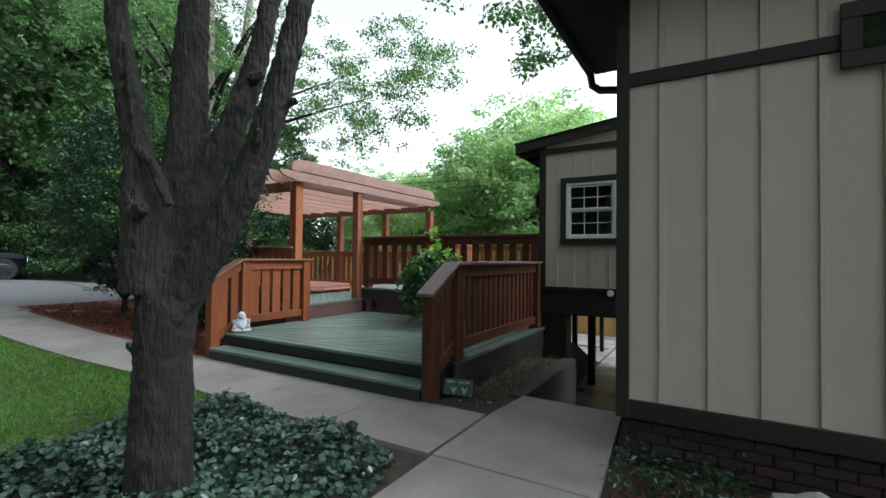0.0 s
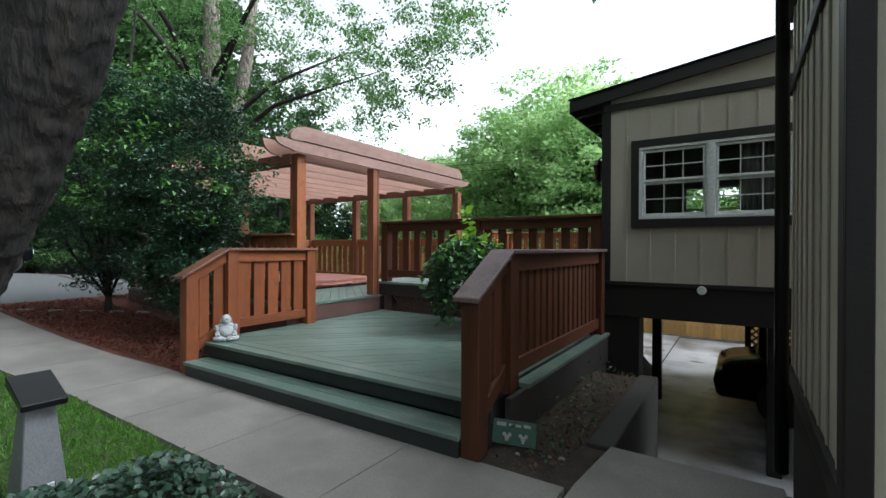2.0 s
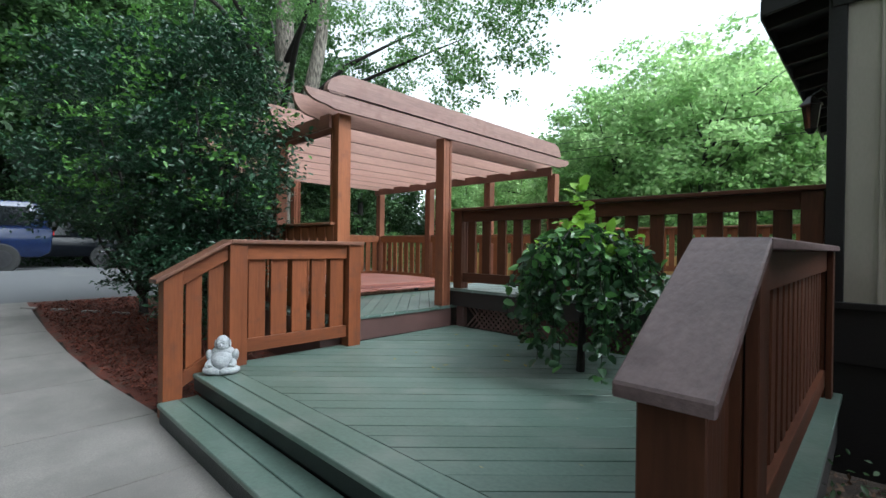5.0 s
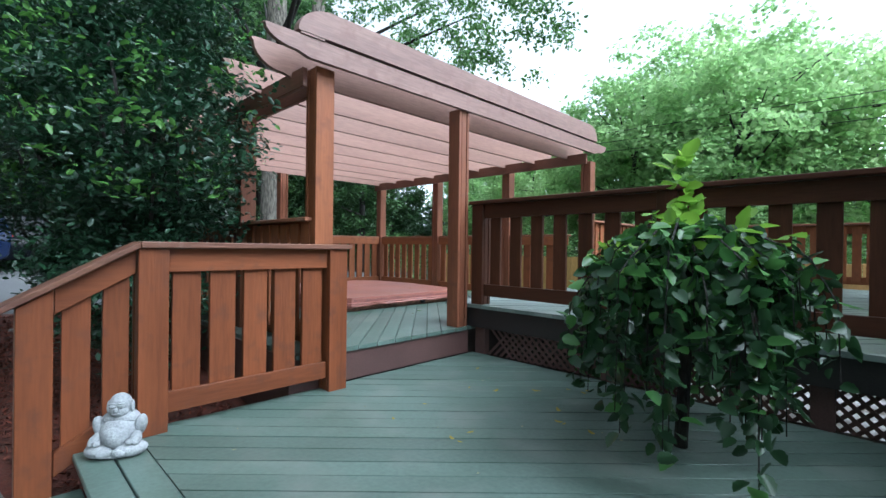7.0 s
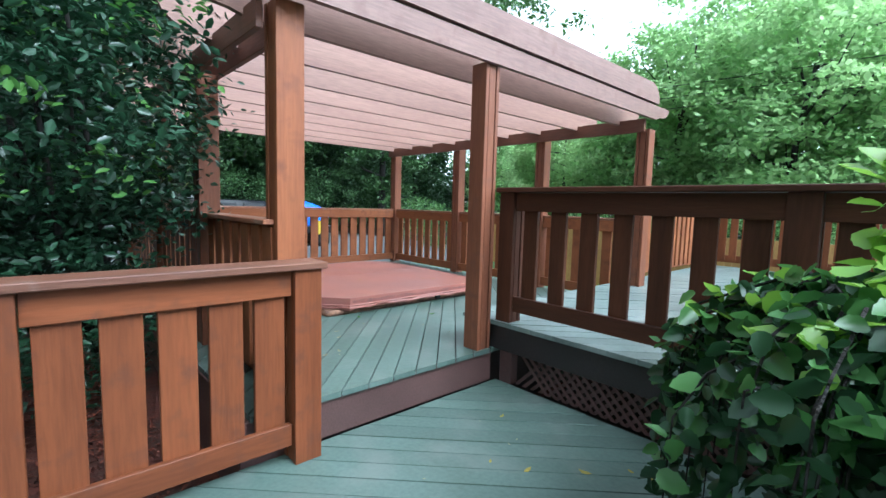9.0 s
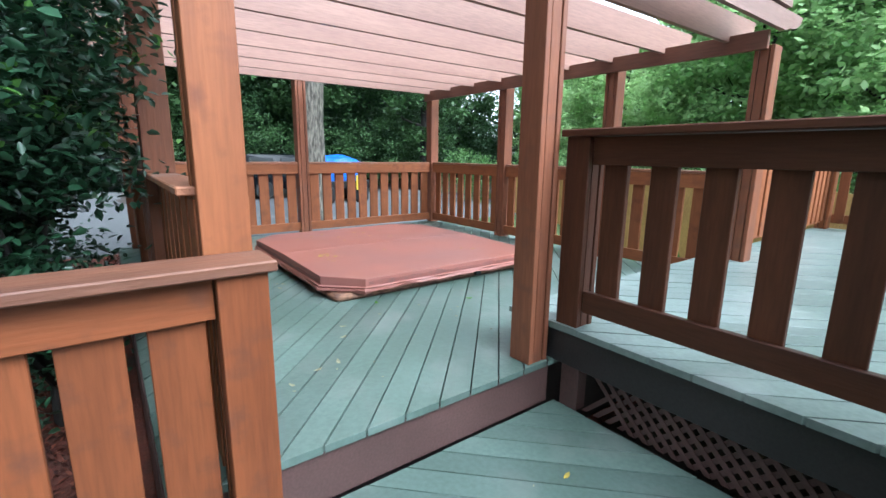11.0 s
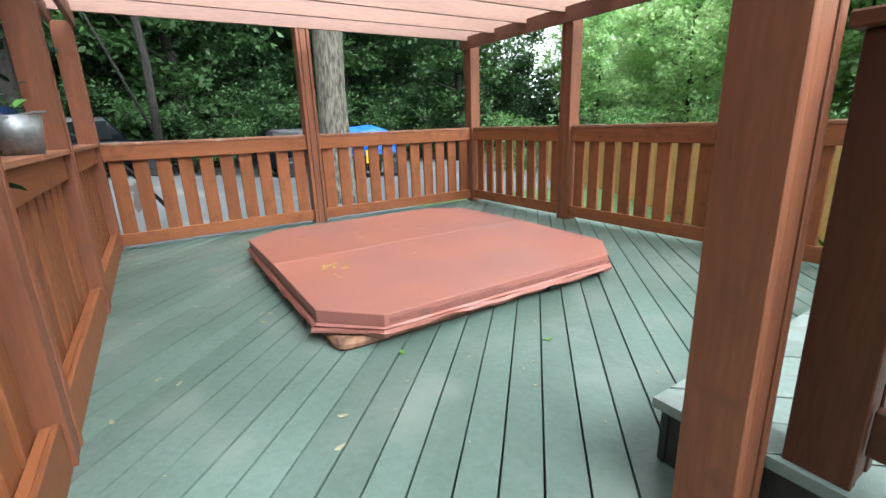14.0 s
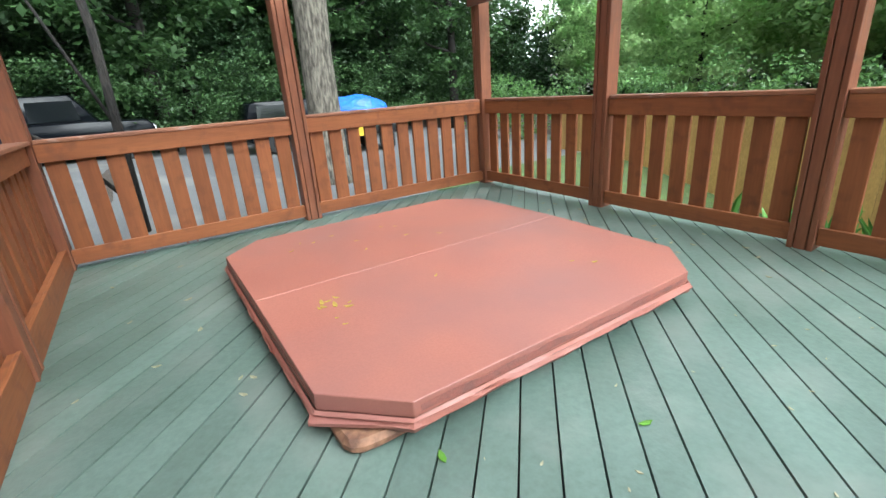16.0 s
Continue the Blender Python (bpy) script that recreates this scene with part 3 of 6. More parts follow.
def rail_section(parent, a, b, z, top, low, mat, pitch=0.2, wide=0.135, toprail=0.14, botrail=0.12, side=1, deep=0.022):
    """A rail between two posts. a, b: plan points of the clear ends. z: (deck level at a, at b); top: height of the cap over it.
    side: on which side of the pickets the rails' boards lie."""
    a, b = Vector((*a, 0)), Vector((*b, 0))
    d = b - a
    L_ = d.length
    ang = math.atan2(d.y, d.x)
    M = Matrix.Translation((a.x, a.y, 0)) @ Matrix.Rotation(ang, 4, "Z")

    def zz(u):
        return z[0] + (z[1] - z[0]) * u / L_

    def plank(nm, u0, u1, v0, v1, h0, h1, material):
        bm = bmesh.new()
        vs = solid(bm, u0, u1, v0, v1, 0, 1)
        for v in vs:
            v.co.z = zz(v.co.x) + (h0 if v.co.z < 0.5 else h1)
            v.co = M @ v.co
        return part(nm, bm, material, parent, "", 0.003)

    plank("top_rail", 0.001, L_ - 0.001, -0.022 * side - 0.018, -0.022 * side + 0.018, top - 0.035 - toprail, top - 0.037, mat)
    plank("bottom_rail", 0.001, L_ - 0.001, -0.022 * side - 0.018, -0.022 * side + 0.018, low, low + botrail, mat)
    n = max(1, int(round(L_ / pitch)))
    gap = (L_ - n * wide) / n
    rnd = random.Random(int(abs(a.x * 31 + a.y * 17) * 10))
    for i in range(n):
        u = gap / 2 + i * (wide + gap)
        e = rnd.uniform(-0.004, 0.004)
        plank("picket", u + e, u + wide + e, (0.0095 if side > 0 else -0.002) - (deep if side < 0 else 0.0205), 0.0205 if side > 0 else -0.002, low + 0.03, top - 0.05, mat)


def cap_board(parent, pts, width, thick, mat):
    """A cap laid over a line of points (x, y, z of its underside)."""
    for p, q in zip(pts, pts[1:]):
        p, q = Vector(p), Vector(q)
        d = (q - p).normalized()
        s = Vector((-d.y, d.x, 0)).normalized() * width / 2
        bm = bmesh.new()
        lo = [bm.verts.new(v) for v in (p - s, q - s, q + s, p + s)]
        hi_ = [bm.verts.new(v.co + Vector((0, 0, thick))) for v in lo]
        bm.faces.new(lo[::-1])
        bm.faces.new(hi_)
        for i in range(4):
            bm.faces.new((lo[i], lo[(i + 1) % 4], hi_[(i + 1) % 4], hi_[i]))
        part("cap", bm, mat, parent, "", 0.005)


def entry_rail(name, xc, side, label, mat, y_end, pitch, wide, capmat):
    r = thing(name, (0, 0, 0), label, "railing", "rails beside the deck steps")
    zc = 1.06
    yk = 5.14
    y0 = 4.66
    z0 = 0.78
    bm = bmesh.new()
    vs = solid(bm, xc - 0.07, xc + 0.07, y0 - 0.07 + 0.05, y0 + 0.07 + 0.05, GZ + 0.02, z0)
    for v in vs:
        if v.co.z > 0:
            v.co.z = z0 + (v.co.y - y0) * (zc - z0) / (yk - y0) - 0.002
    part("post", bm, mat, r, "", 0.004)
    ob = laminated_post("post", xc, yk + 0.07, 0.0, zc - 0.002, 0.15, "x", mat, r)
    laminated_post("post", xc, y_end - 0.08, 0.0, zc - 0.002, 0.15, "x", mat, r)
    rail_section(r, (xc, y0 + 0.125), (xc, yk - 0.008), (z0 - zc + 0.02 + 0.06, -0.0), zc + 0.035, 0.10, mat, 0.17, 0.12, side=side)
    rail_section(r, (xc, yk + 0.148), (xc, y_end - 0.158), (0, 0), zc + 0.035, 0.10, mat, pitch, wide, side=side)
    cap_board(r, [(xc, y0 - 0.08, z0 - 0.04), (xc, yk, zc)], 0.2, 0.036, capmat)
    cap_board(r, [(xc, yk + 0.002, zc), (xc, y_end + 0.02, zc)], 0.2, 0.036, capmat)
    return r


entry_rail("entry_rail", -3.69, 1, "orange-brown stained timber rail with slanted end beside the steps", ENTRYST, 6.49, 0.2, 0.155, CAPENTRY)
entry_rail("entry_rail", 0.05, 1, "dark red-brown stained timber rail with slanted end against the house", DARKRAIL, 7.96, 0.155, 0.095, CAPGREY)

tall = thing("tall_rail", (0, 0, 0), "dark red-brown timber rail along the edge of the high deck", "railing")
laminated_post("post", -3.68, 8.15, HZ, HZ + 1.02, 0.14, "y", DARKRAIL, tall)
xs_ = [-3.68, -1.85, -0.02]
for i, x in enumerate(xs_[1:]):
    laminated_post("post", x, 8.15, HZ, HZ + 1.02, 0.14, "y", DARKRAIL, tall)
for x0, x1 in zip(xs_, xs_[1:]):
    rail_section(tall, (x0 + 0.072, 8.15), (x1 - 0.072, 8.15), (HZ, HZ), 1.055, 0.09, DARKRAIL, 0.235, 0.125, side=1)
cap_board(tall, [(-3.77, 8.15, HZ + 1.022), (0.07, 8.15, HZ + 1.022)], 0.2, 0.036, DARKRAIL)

# upper deck rail posts carry the pergola
RT = UZ + 1.0
west = thing("west_rail", (0, 0, 0), "red-brown stained timber rail facing the parking road", "railing", "rails round the upper deck")
XW, YS, YN = -8.76, 6.36, 10.75
rail_section(west, (XW, YS + 0.075), (XW, 8.36), (UZ, UZ), 1.04, 0.04, STAIN, 0.2, 0.13, side=1)
rail_section(west, (XW, 8.51), (XW, YN - 0.078), (UZ, UZ), 1.04, 0.04, STAIN, 0.2, 0.135, side=1)
cap_board(west, [(XW - 0.02, YS + 0.08, UZ + 1.004), (XW - 0.02, 8.355, UZ + 1.004)], 0.13, 0.03, CAPWOOD)
cap_board(west, [(XW - 0.02, 8.515, UZ + 1.004), (XW - 0.02, YN - 0.08, UZ + 1.004)], 0.13, 0.03, CAPWOOD)
north = thing("north_rail", (0, 0, 0), "red-brown stained timber rail facing the wooden fence", "railing", "rails round the upper deck")
PX = [-8.76, -6.97, -5.27, -3.76]
for x0, x1 in zip(PX, PX[1:]):
    if x1 > -4:
        x1 = -4.05
    rail_section(north, (x0 + 0.078, YN), (x1 - 0.078, YN), (UZ, UZ), 1.04, 0.04, STAIN, 0.2, 0.125, side=1)
    cap_board(north, [(x0 + 0.08, YN + 0.02, UZ + 1.004), (x1 - 0.08, YN + 0.02, UZ + 1.004)], 0.13, 0.03, CAPWOOD)
south = thing("south_rail", (0, 0, 0), "orange-brown stained timber rail with narrow boards by the holly bush", "railing", "rails round the upper deck")
SX = [-8.76, -6.88, -5.25, -3.83]
for x0, x1 in zip(SX, SX[1:]):
    rail_section(south, (x0 + 0.078, YS), (x1 - 0.078, YS), (UZ, UZ), 1.04, 0.06, STAIN, 0.19, 0.13, side=-1)
    box("kick_board", STAIN, south, x0 + 0.09, x1 - 0.09, YS + 0.042, YS + 0.062, UZ, UZ + 0.19, 0.003)
    cap_board(south, [(x0 + 0.08, YS, UZ + 1.004), (x1 - 0.08, YS, UZ + 1.004)], 0.15, 0.03, CAPWOOD)

# far rails of the high deck
far = thing("high_deck_rail", (0, 0, 0), "red-brown timber rail round the far side of the high deck", "railing")
laminated_post("post", -4.02, 14.0, HZ, HZ + 1.0, 0.14, "x", STAIN, far)
rail_section(far, (-4.02, 10.98), (-4.02, 13.92), (HZ, HZ), 1.04, 0.08, STAIN, 0.17, 0.11, side=-1)
cap_board(far, [(-4.02, 10.95, HZ + 1.004), (-4.02, 14.07, HZ + 1.004)], 0.16, 0.032, CAPWOOD)
for x0, x1 in ((-3.94, -2.1), (-1.96, -0.1)):
    rail_section(far, (x0, 14.0), (x1, 14.0), (HZ, HZ), 1.04, 0.08, STAIN, 0.17, 0.11, side=-1)
laminated_post("post", -2.03, 14.0, HZ, HZ + 1.0, 0.14, "x", STAIN, far)
cap_board(far, [(-3.94, 14.0, HZ + 1.004), (0.0, 14.0, HZ + 1.004)], 0.16, 0.032, CAPWOOD)

# ---- pergola ----
PZ = 2.475
perg = thing("pergola", (-6.2, 8.5, UZ), "red-brown stained timber pergola over the hot tub deck", "pergola")


def pbox(name, x0, x1, y0, y1, z0, z1, bev=0.004, mat=PERG):
    return box(name, mat, perg, x0 + 6.2, x1 + 6.2, y0 - 8.5, y1 - 8.5, z0 - UZ, z1 - UZ, bev)


def perg_post(x, y, axis, w=0.15, z0=UZ, z1=2.34, mat=POSTST):
    p = laminated_post("post", x + 6.2, y - 8.5, z0 - UZ, z1 - UZ, w, axis, mat, perg)
    return p


perg_post(-3.93, 6.42, "x", 0.16, UZ, PZ + 0.01, STAIN)
perg_post(-3.845, 7.97, "y", 0.15, UZ, PZ + 0.01)
for x in SX[1:3]:
    perg_post(x, YS, "x")
perg_post(XW, YS, "x", 0.15)
perg_post(XW, 8.435, "y", 0.15, UZ, PZ + 0.06)
for x in PX[:3]:
    perg_post(x, YN, "x", 0.15, UZ, 2.36)
perg_post(-3.83, YN, "x", 0.15, HZ, 2.36)
pbox("cross_beam", -8.85, -3.92, YS + 0.06, YS + 0.10, PZ - 0.15, PZ)
pbox("cross_beam", -8.85, -3.92, YS - 0.10, YS - 0.06, PZ - 0.15, PZ)
pbox("cross_beam", -8.85, -3.80, YN - 0.12, YN - 0.08, PZ - 0.15, PZ)


def scroll(y0, y1, z0, z1, n=6):
    """Side outline of a joist whose ends sweep up in a curve."""
    h = z1 - z0
    pts = [(y0 + 0.36, z0)]
    for i in range(n + 1):
        a = i / n * math.pi / 2
        pts.append((y0 + 0.02 + 0.24 * (1 - math.sin(a)), z0 + 0.03 + h * 0.75 * (1 - math.cos(a))))
    pts += [(y0, z1 - 0.01), (y0 + 0.03, z1)]
    pts += [(y1 - 0.03, z1), (y1, z1 - 0.01)]
    for i in range(n + 1):
        a = (1 - i / n) * math.pi / 2
        pts.append((y1 - 0.02 - 0.24 * (1 - math.sin(a)), z0 + 0.03 + h * 0.75 * (1 - math.cos(a))))
    pts.append((y1 - 0.36, z0))
    return pts


nj = 10
for i in range(nj):
    x = -3.755 if i == 0 else -4.12 - (i - 1) * (8.70 - 4.12) / (nj - 2)
    za, zb = (PZ + 0.002, PZ + 0.155) if i == 0 else (PZ - 0.05, PZ + 0.19)
    bm = bmesh.new()
    prism(bm, [(p[0] - 8.5, p[1] - UZ) for p in scroll(5.86 + 0.07 * (i > 0), 11.14, za, zb)], "x", x - 0.02 + 6.2, x + 0.02 + 6.2)
    part("joist", bm, JOISTW if i else CROWNW, perg)
# the rounded board over the front joist
pts = []
y0, y1, z0, z1 = 6.12, 10.80, PZ + 0.175, PZ + 0.385
for i in range(9):
    a = math.pi / 2 * i / 8
    pts.append((y0 + 0.30 * (1 - math.sin(a)), z1 - 0.20 * (1 - math.cos(a))))
pts = pts[::-1]
pts = [(y0, z0)] + pts
for i in range(9):
    a = math.pi / 2 * i / 8
    pts.append((y1 - 0.22 * (1 - math.sin(a)), z1 - 0.19 * (1 - math.cos(a))))
pts.append((y1, z0))
bm = bmesh.new()
prism(bm, [(p[0] - 8.5, p[1] - UZ) for p in pts], "x", -3.80 + 6.2, -3.72 + 6.2)
part("crown_board", bm, CROWNW, perg)
pbox("filler_strip", -3.80, -3.76, 6.34, 10.70, PZ + 0.157, PZ + 0.173, 0, TRIM)
pbox("filler_block", -3.79, -3.725, 6.14, 6.336, PZ + 0.157, PZ + 0.173, 0, CROWNW)

# ---- hot tub ----
tub = thing("hot_tub", (-6.57, 8.56, UZ), "sunken hot tub closed by a brick-red folding vinyl cover", "hot tub")
X0, X1, Y0, Y1, CH = -7.79, -5.34, 7.42, 9.69, 0.27


def octo(e=0.0, x0=X0, x1=X1):
    a, b, c, d, k = x0 - e + 6.57, x1 + e + 6.57, Y0 - e - 8.56, Y1 + e - 8.56, CH
    return a, b, c, d, k


a, b, c, d, k = octo()
for nm, outline in (("cover_half", [(0.0008, c), (b - k, c), (b, c + k), (b, d - k), (b - k, d), (0.0008, d)]), ("cover_half", [(a + k, c), (-0.0008, c), (-0.0008, d), (a + k, d), (a, d - k), (a, c + k)])):
    bm = bmesh.new()
    vs = prism(bm, outline, "z", 0.105, 0.175)
    for v in vs:
        if v.co.z > 0.15:
            v.co.z += 0.018 * (1 - min(1, abs(v.co.x) / 1.2))
    part(nm, bm, VINYL, tub, "folding brick-red vinyl cover half", 0.003)
rnd = random.Random(4)
bm = bmesh.new()
a2, b2, c2, d2, _ = octo(0.006)
ring = [(a2 + k, c2), (b2 - k, c2), (b2, c2 + k), (b2, d2 - k), (b2 - k, d2), (a2 + k, d2), (a2, d2 - k), (a2, c2 + k)]
fine = []
for p, q in zip(ring, ring[1:] + ring[:1]):
    n = max(2, int(math.dist(p, q) / 0.06))
    fine += [(p[0] + (q[0] - p[0]) * i / n, p[1] + (q[1] - p[1]) * i / n) for i in range(n)]
levels = [(0.112, 0.002, None), (0.102, 0.016, None), (0.093, 0.006, None), (0.078, 0.020, None), (0.066, 0.012, None)]
rows = []
for lv, (z, e, _) in enumerate(levels):
    row = []
    for i, p in enumerate(fine):
        w = noise.noise(Vector((p[0] * 5, p[1] * 5, lv * 3.0)))
        L_ = math.hypot(*p)
        f = 1 + (e + 0.006 * w * lv) / L_
        row.append(bm.verts.new((p[0] * f, p[1] * f, z + 0.010 * w * lv)))
    rows.append(row)
for r0, r1 in zip(rows, rows[1:]):
    for i in range(len(fine)):
        j = (i + 1) % len(fine)
        bm.faces.new((r0[i], r0[j], r1[j], r1[i]))
part("cover_skirt", bm, VINYL, tub, "wrinkled vinyl skirt of the cover")
sk = bpy.data.objects["cover_skirt"].modifiers.new("thick", "SOLIDIFY")
sk.thickness = 0.006
bm = bmesh.new()
pp = [(-1.1, -1.0), (-1.02, -1.08), (1.07, -1.11), (1.14, -1.105), (1.175, -1.065), (1.185, -0.98), (1.16, 0.95), (1.07, 1.05), (-1.02, 1.05), (-1.1, 0.95)]
prism(bm, pp, "z", 0.0, 0.06)
part("tub_rim", bm, RIMB, tub, "worn brown rim of the sunken tub", 0.02)
for x0_, x1_, y0_, y1_ in ((1.228, 1.2335, -0.84, 0.84), (-0.92, 0.92, -1.1435, -1.138)):
    bm = bmesh.new()
    n_ = 60
    lo_, hi_ = [], []
    for i in range(n_ + 1):
        f = i / n_
        x, y = (x1_, y0_ + (y1_ - y0_) * f) if x0_ > 1 else (x0_ + (x1_ - x0_) * f, y0_)
        w1, w2 = noise.noise(Vector((f * 9, 1.5, 0))), noise.noise(Vector((f * 11, 7.5, 0)))
        lo_.append(bm.verts.new((x, y, 0.118 + 0.01 * w1)))
        hi_.append(bm.verts.new((x, y, 0.146 + 0.014 * w2)))
    for i in range(n_):
        bm.faces.new((lo_[i], lo_[i + 1], hi_[i + 1], hi_[i]))
    part("worn_edge", bm, VINYLD, tub, "worn and faded strip on the cover edge").modifiers.new("thick", "SOLIDIFY").thickness = 0.002
# loose flap at the near corner
bm = bmesh.new()
prism(bm, [(0.90, -1.145), (0.99, -1.185), (1.235, -0.90), (1.21, -0.86)], "z", 0.074, 0.088)
for v in bm.verts:
    v.co.z += 0.02 * (v.co.x - 1.05)
part("cover_flap", bm, VINYL, tub, "loose folded flap of the cover")
for x, y in ((-1.2, -0.55), (1.19, 0.35)):
    box("strap_buckle", BLACKM, tub, x - 0.02, x + 0.02, y - 0.03, y + 0.03, 0.02, 0.06, 0.004)

# ---- raised house ----
HY = 8.06
house = thing("raised_house", (3.0, 11.0, -1.45), "taupe board-and-batten house raised on posts with dark brown trim", "house")
HX, HYY, HZZ = 3.0, 11.0, -1.45


def hbox(name, mat, x0, x1, y0, y1, z0, z1, bev=0.004, parent=None, label=""):
    return box(name, mat, parent or house, x0 - HX, x1 - HX, y0 - HYY, y1 - HYY, z0 - HZZ, z1 - HZZ, bev, label)


def sloped(name, mat, x0, x1, y0, y1, za0, za1, slope, xref, bev=0.004, parent=None):
    """A box whose underside and top climb with x."""
    bm = bmesh.new()
    vs = solid(bm, x0, x1, y0, y1, 0, 1)
    for v in vs:
        z = (za0 if v.co.z < 0.5 else za1) + slope * (v.co.x - xref)
        v.co = Vector((v.co.x - HX, v.co.y - HYY, z - HZZ))
    return part(name, bm, mat, parent or house, "", bev)


W0, W1, WZ0, WZ1 = 0.51, 2.06, 1.465, 2.36
SL = 0.132
# wall round the window
hbox("wall", SIDING, 0.16, W0, HY, HY + 0.12, 0.66, 2.88, 0)
hbox("wall", SIDING, W1, 6.5, HY, HY + 0.12, 0.66, 2.88, 0)
hbox("wall", SIDING, W0, W1, HY, HY + 0.12, 0.66, WZ0, 0)
hbox("wall", SIDING, W0, W1, HY, HY + 0.12, WZ1, 2.88, 0)
bm = bmesh.new()
prism(bm, [(0.16 - HX, 2.881 - HZZ), (6.5 - HX, 2.881 - HZZ), (6.5 - HX, 3.02 + SL * 6.3 - HZZ), (0.16 - HX, 3.02 - HZZ)], "y", HY + 0.002 - HYY, HY + 0.12 - HYY)
part("gable", bm, SIDING, house)
HB = 13.0
hbox("west_wall", SIDING, 0.12, 0.16, HY + 0.1, HB, 0.5, 2.95, 0)
for q in ((0.16, 0.55, 0.66, 2.95), (1.75, 6.5, 0.66, 2.95), (0.55, 1.75, 0.66, 1.45), (0.55, 1.75, 2.4, 2.95)):
    hbox("back_wall", SIDING, q[0], q[1], HB - 0.1, HB, q[2], q[3], 0)
for q in ((0.55, 1.75, 1.45, 1.49), (0.55, 1.75, 2.36, 2.4), (0.55, 0.6, 1.49, 2.36), (1.7, 1.75, 1.49, 2.36), (1.135, 1.165, 1.49, 2.36), (0.6, 1.135, 1.91, 1.94), (1.165, 1.7, 1.91, 1.94)):
    hbox("back_window_bar", WHITE, q[0], q[1], HB - 0.08, HB - 0.03, q[2], q[3], 0)
hbox("room_floor", DARKVOID, 0.17, 6.4, HY + 0.125, HB - 0.105, 0.657, 0.68, 0)
hbox("room_ceiling", DARKVOID, 0.17, 6.4, HY + 0.125, HB - 0.105, 2.86, 2.9, 0)
hbox("room_lining", DARKVOID, 0.165, 0.18, HY + 0.125, HB - 0.105, 0.681, 2.859, 0)
hbox("room_lining", DARKVOID, 1.80, 6.4, HB - 0.14, HB - 0.104, 0.681, 2.859, 0)
hbox("room_lining", DARKVOID, 3.2, 3.24, HY + 0.125, HB - 0.15, 0.681, 2.859, 0)
hbox("east_wall", SIDING, 6.5, 6.6, HY, HB, 0.66, 2.95, 0)
hbox("floor_frame", TRIM, 0.12, 6.5, HY + 0.03, HB, 0.30, 0.655, 0)
hbox("skirt_board", TRIM, 0.08, 6.5, HY - 0.03, HY + 0.028, 0.245, 0.66, 0.004)
hbox("skirt_cap", TRIM, 0.08, 6.5, HY - 0.045, HY - 0.001, 0.64, 0.69, 0.004)
hbox("corner_board", TRIM, 0.06, 0.17, HY - 0.022, HY + 0.1, 0.66, 3.0, 0.004)
hbox("corner_post", TRIM, 0.10, 0.52, HY - 0.01, HY + 0.3, -1.45, 0.244, 0.004)
x = 0.36
while x < 6.4:
    if W0 - 0.1 < x < W1 + 0.1:
        hbox("batten", SIDING, x - 0.012, x + 0.012, HY - 0.012, HY - 0.001, 0.69, WZ0 - 0.11, 0.002)
        hbox("batten", SIDING, x - 0.012, x + 0.012, HY - 0.012, HY - 0.001, WZ1 + 0.09, 2.87, 0.002)
    else:
        hbox("batten", SIDING, x - 0.012, x + 0.012, HY - 0.012, HY - 0.001, 0.69, 2.87, 0.002)
    x += 0.275
sloped("band_board", TRIM, 0.08, 6.5, HY - 0.03, HY - 0.002, 2.865, 2.955, 0.01, 0.2)
sloped("fascia", TRIM, -0.34, 6.8, HY - 0.09, HY - 0.05, 2.925, 3.07, SL, -0.34)
sloped("roof", TRIM, -0.34, 6.8, HY - 0.048, HB + 0.5, 3.0, 3.07, SL, -0.34)
sloped("shingle_edge", BLACKM, -0.36, 6.8, HY - 0.11, HB + 0.5, 3.073, 3.093, SL, -0.34)
sloped("eave_fascia", TRIM, -0.36, -0.342, HY - 0.05, HB + 0.5, 2.91, 3.06, 0, -0.34)
y = HY + 0.1
while y < HB:
    sloped("rafter_tail", TRIM, -0.33, 0.12, y, y + 0.045, 2.88, 2.998, SL, -0.34, 0.002)
    y += 0.5
# window
hwin = thing("window_1", (W0 - HX, HY - HYY, WZ0 - HZZ), "white vinyl double window with dark brown surround", "")
hwin["kind"] = "structure"
hwin.parent = None
hwin.location = (W0, HY, WZ0)
WW, WH = W1 - W0, WZ1 - WZ0


def wbox(name, mat, x0, x1, y0, y1, z0, z1, bev=0.003, parent=None):
    return box(name, mat, parent or hwin, x0, x1, y0, y1, z0, z1, bev)


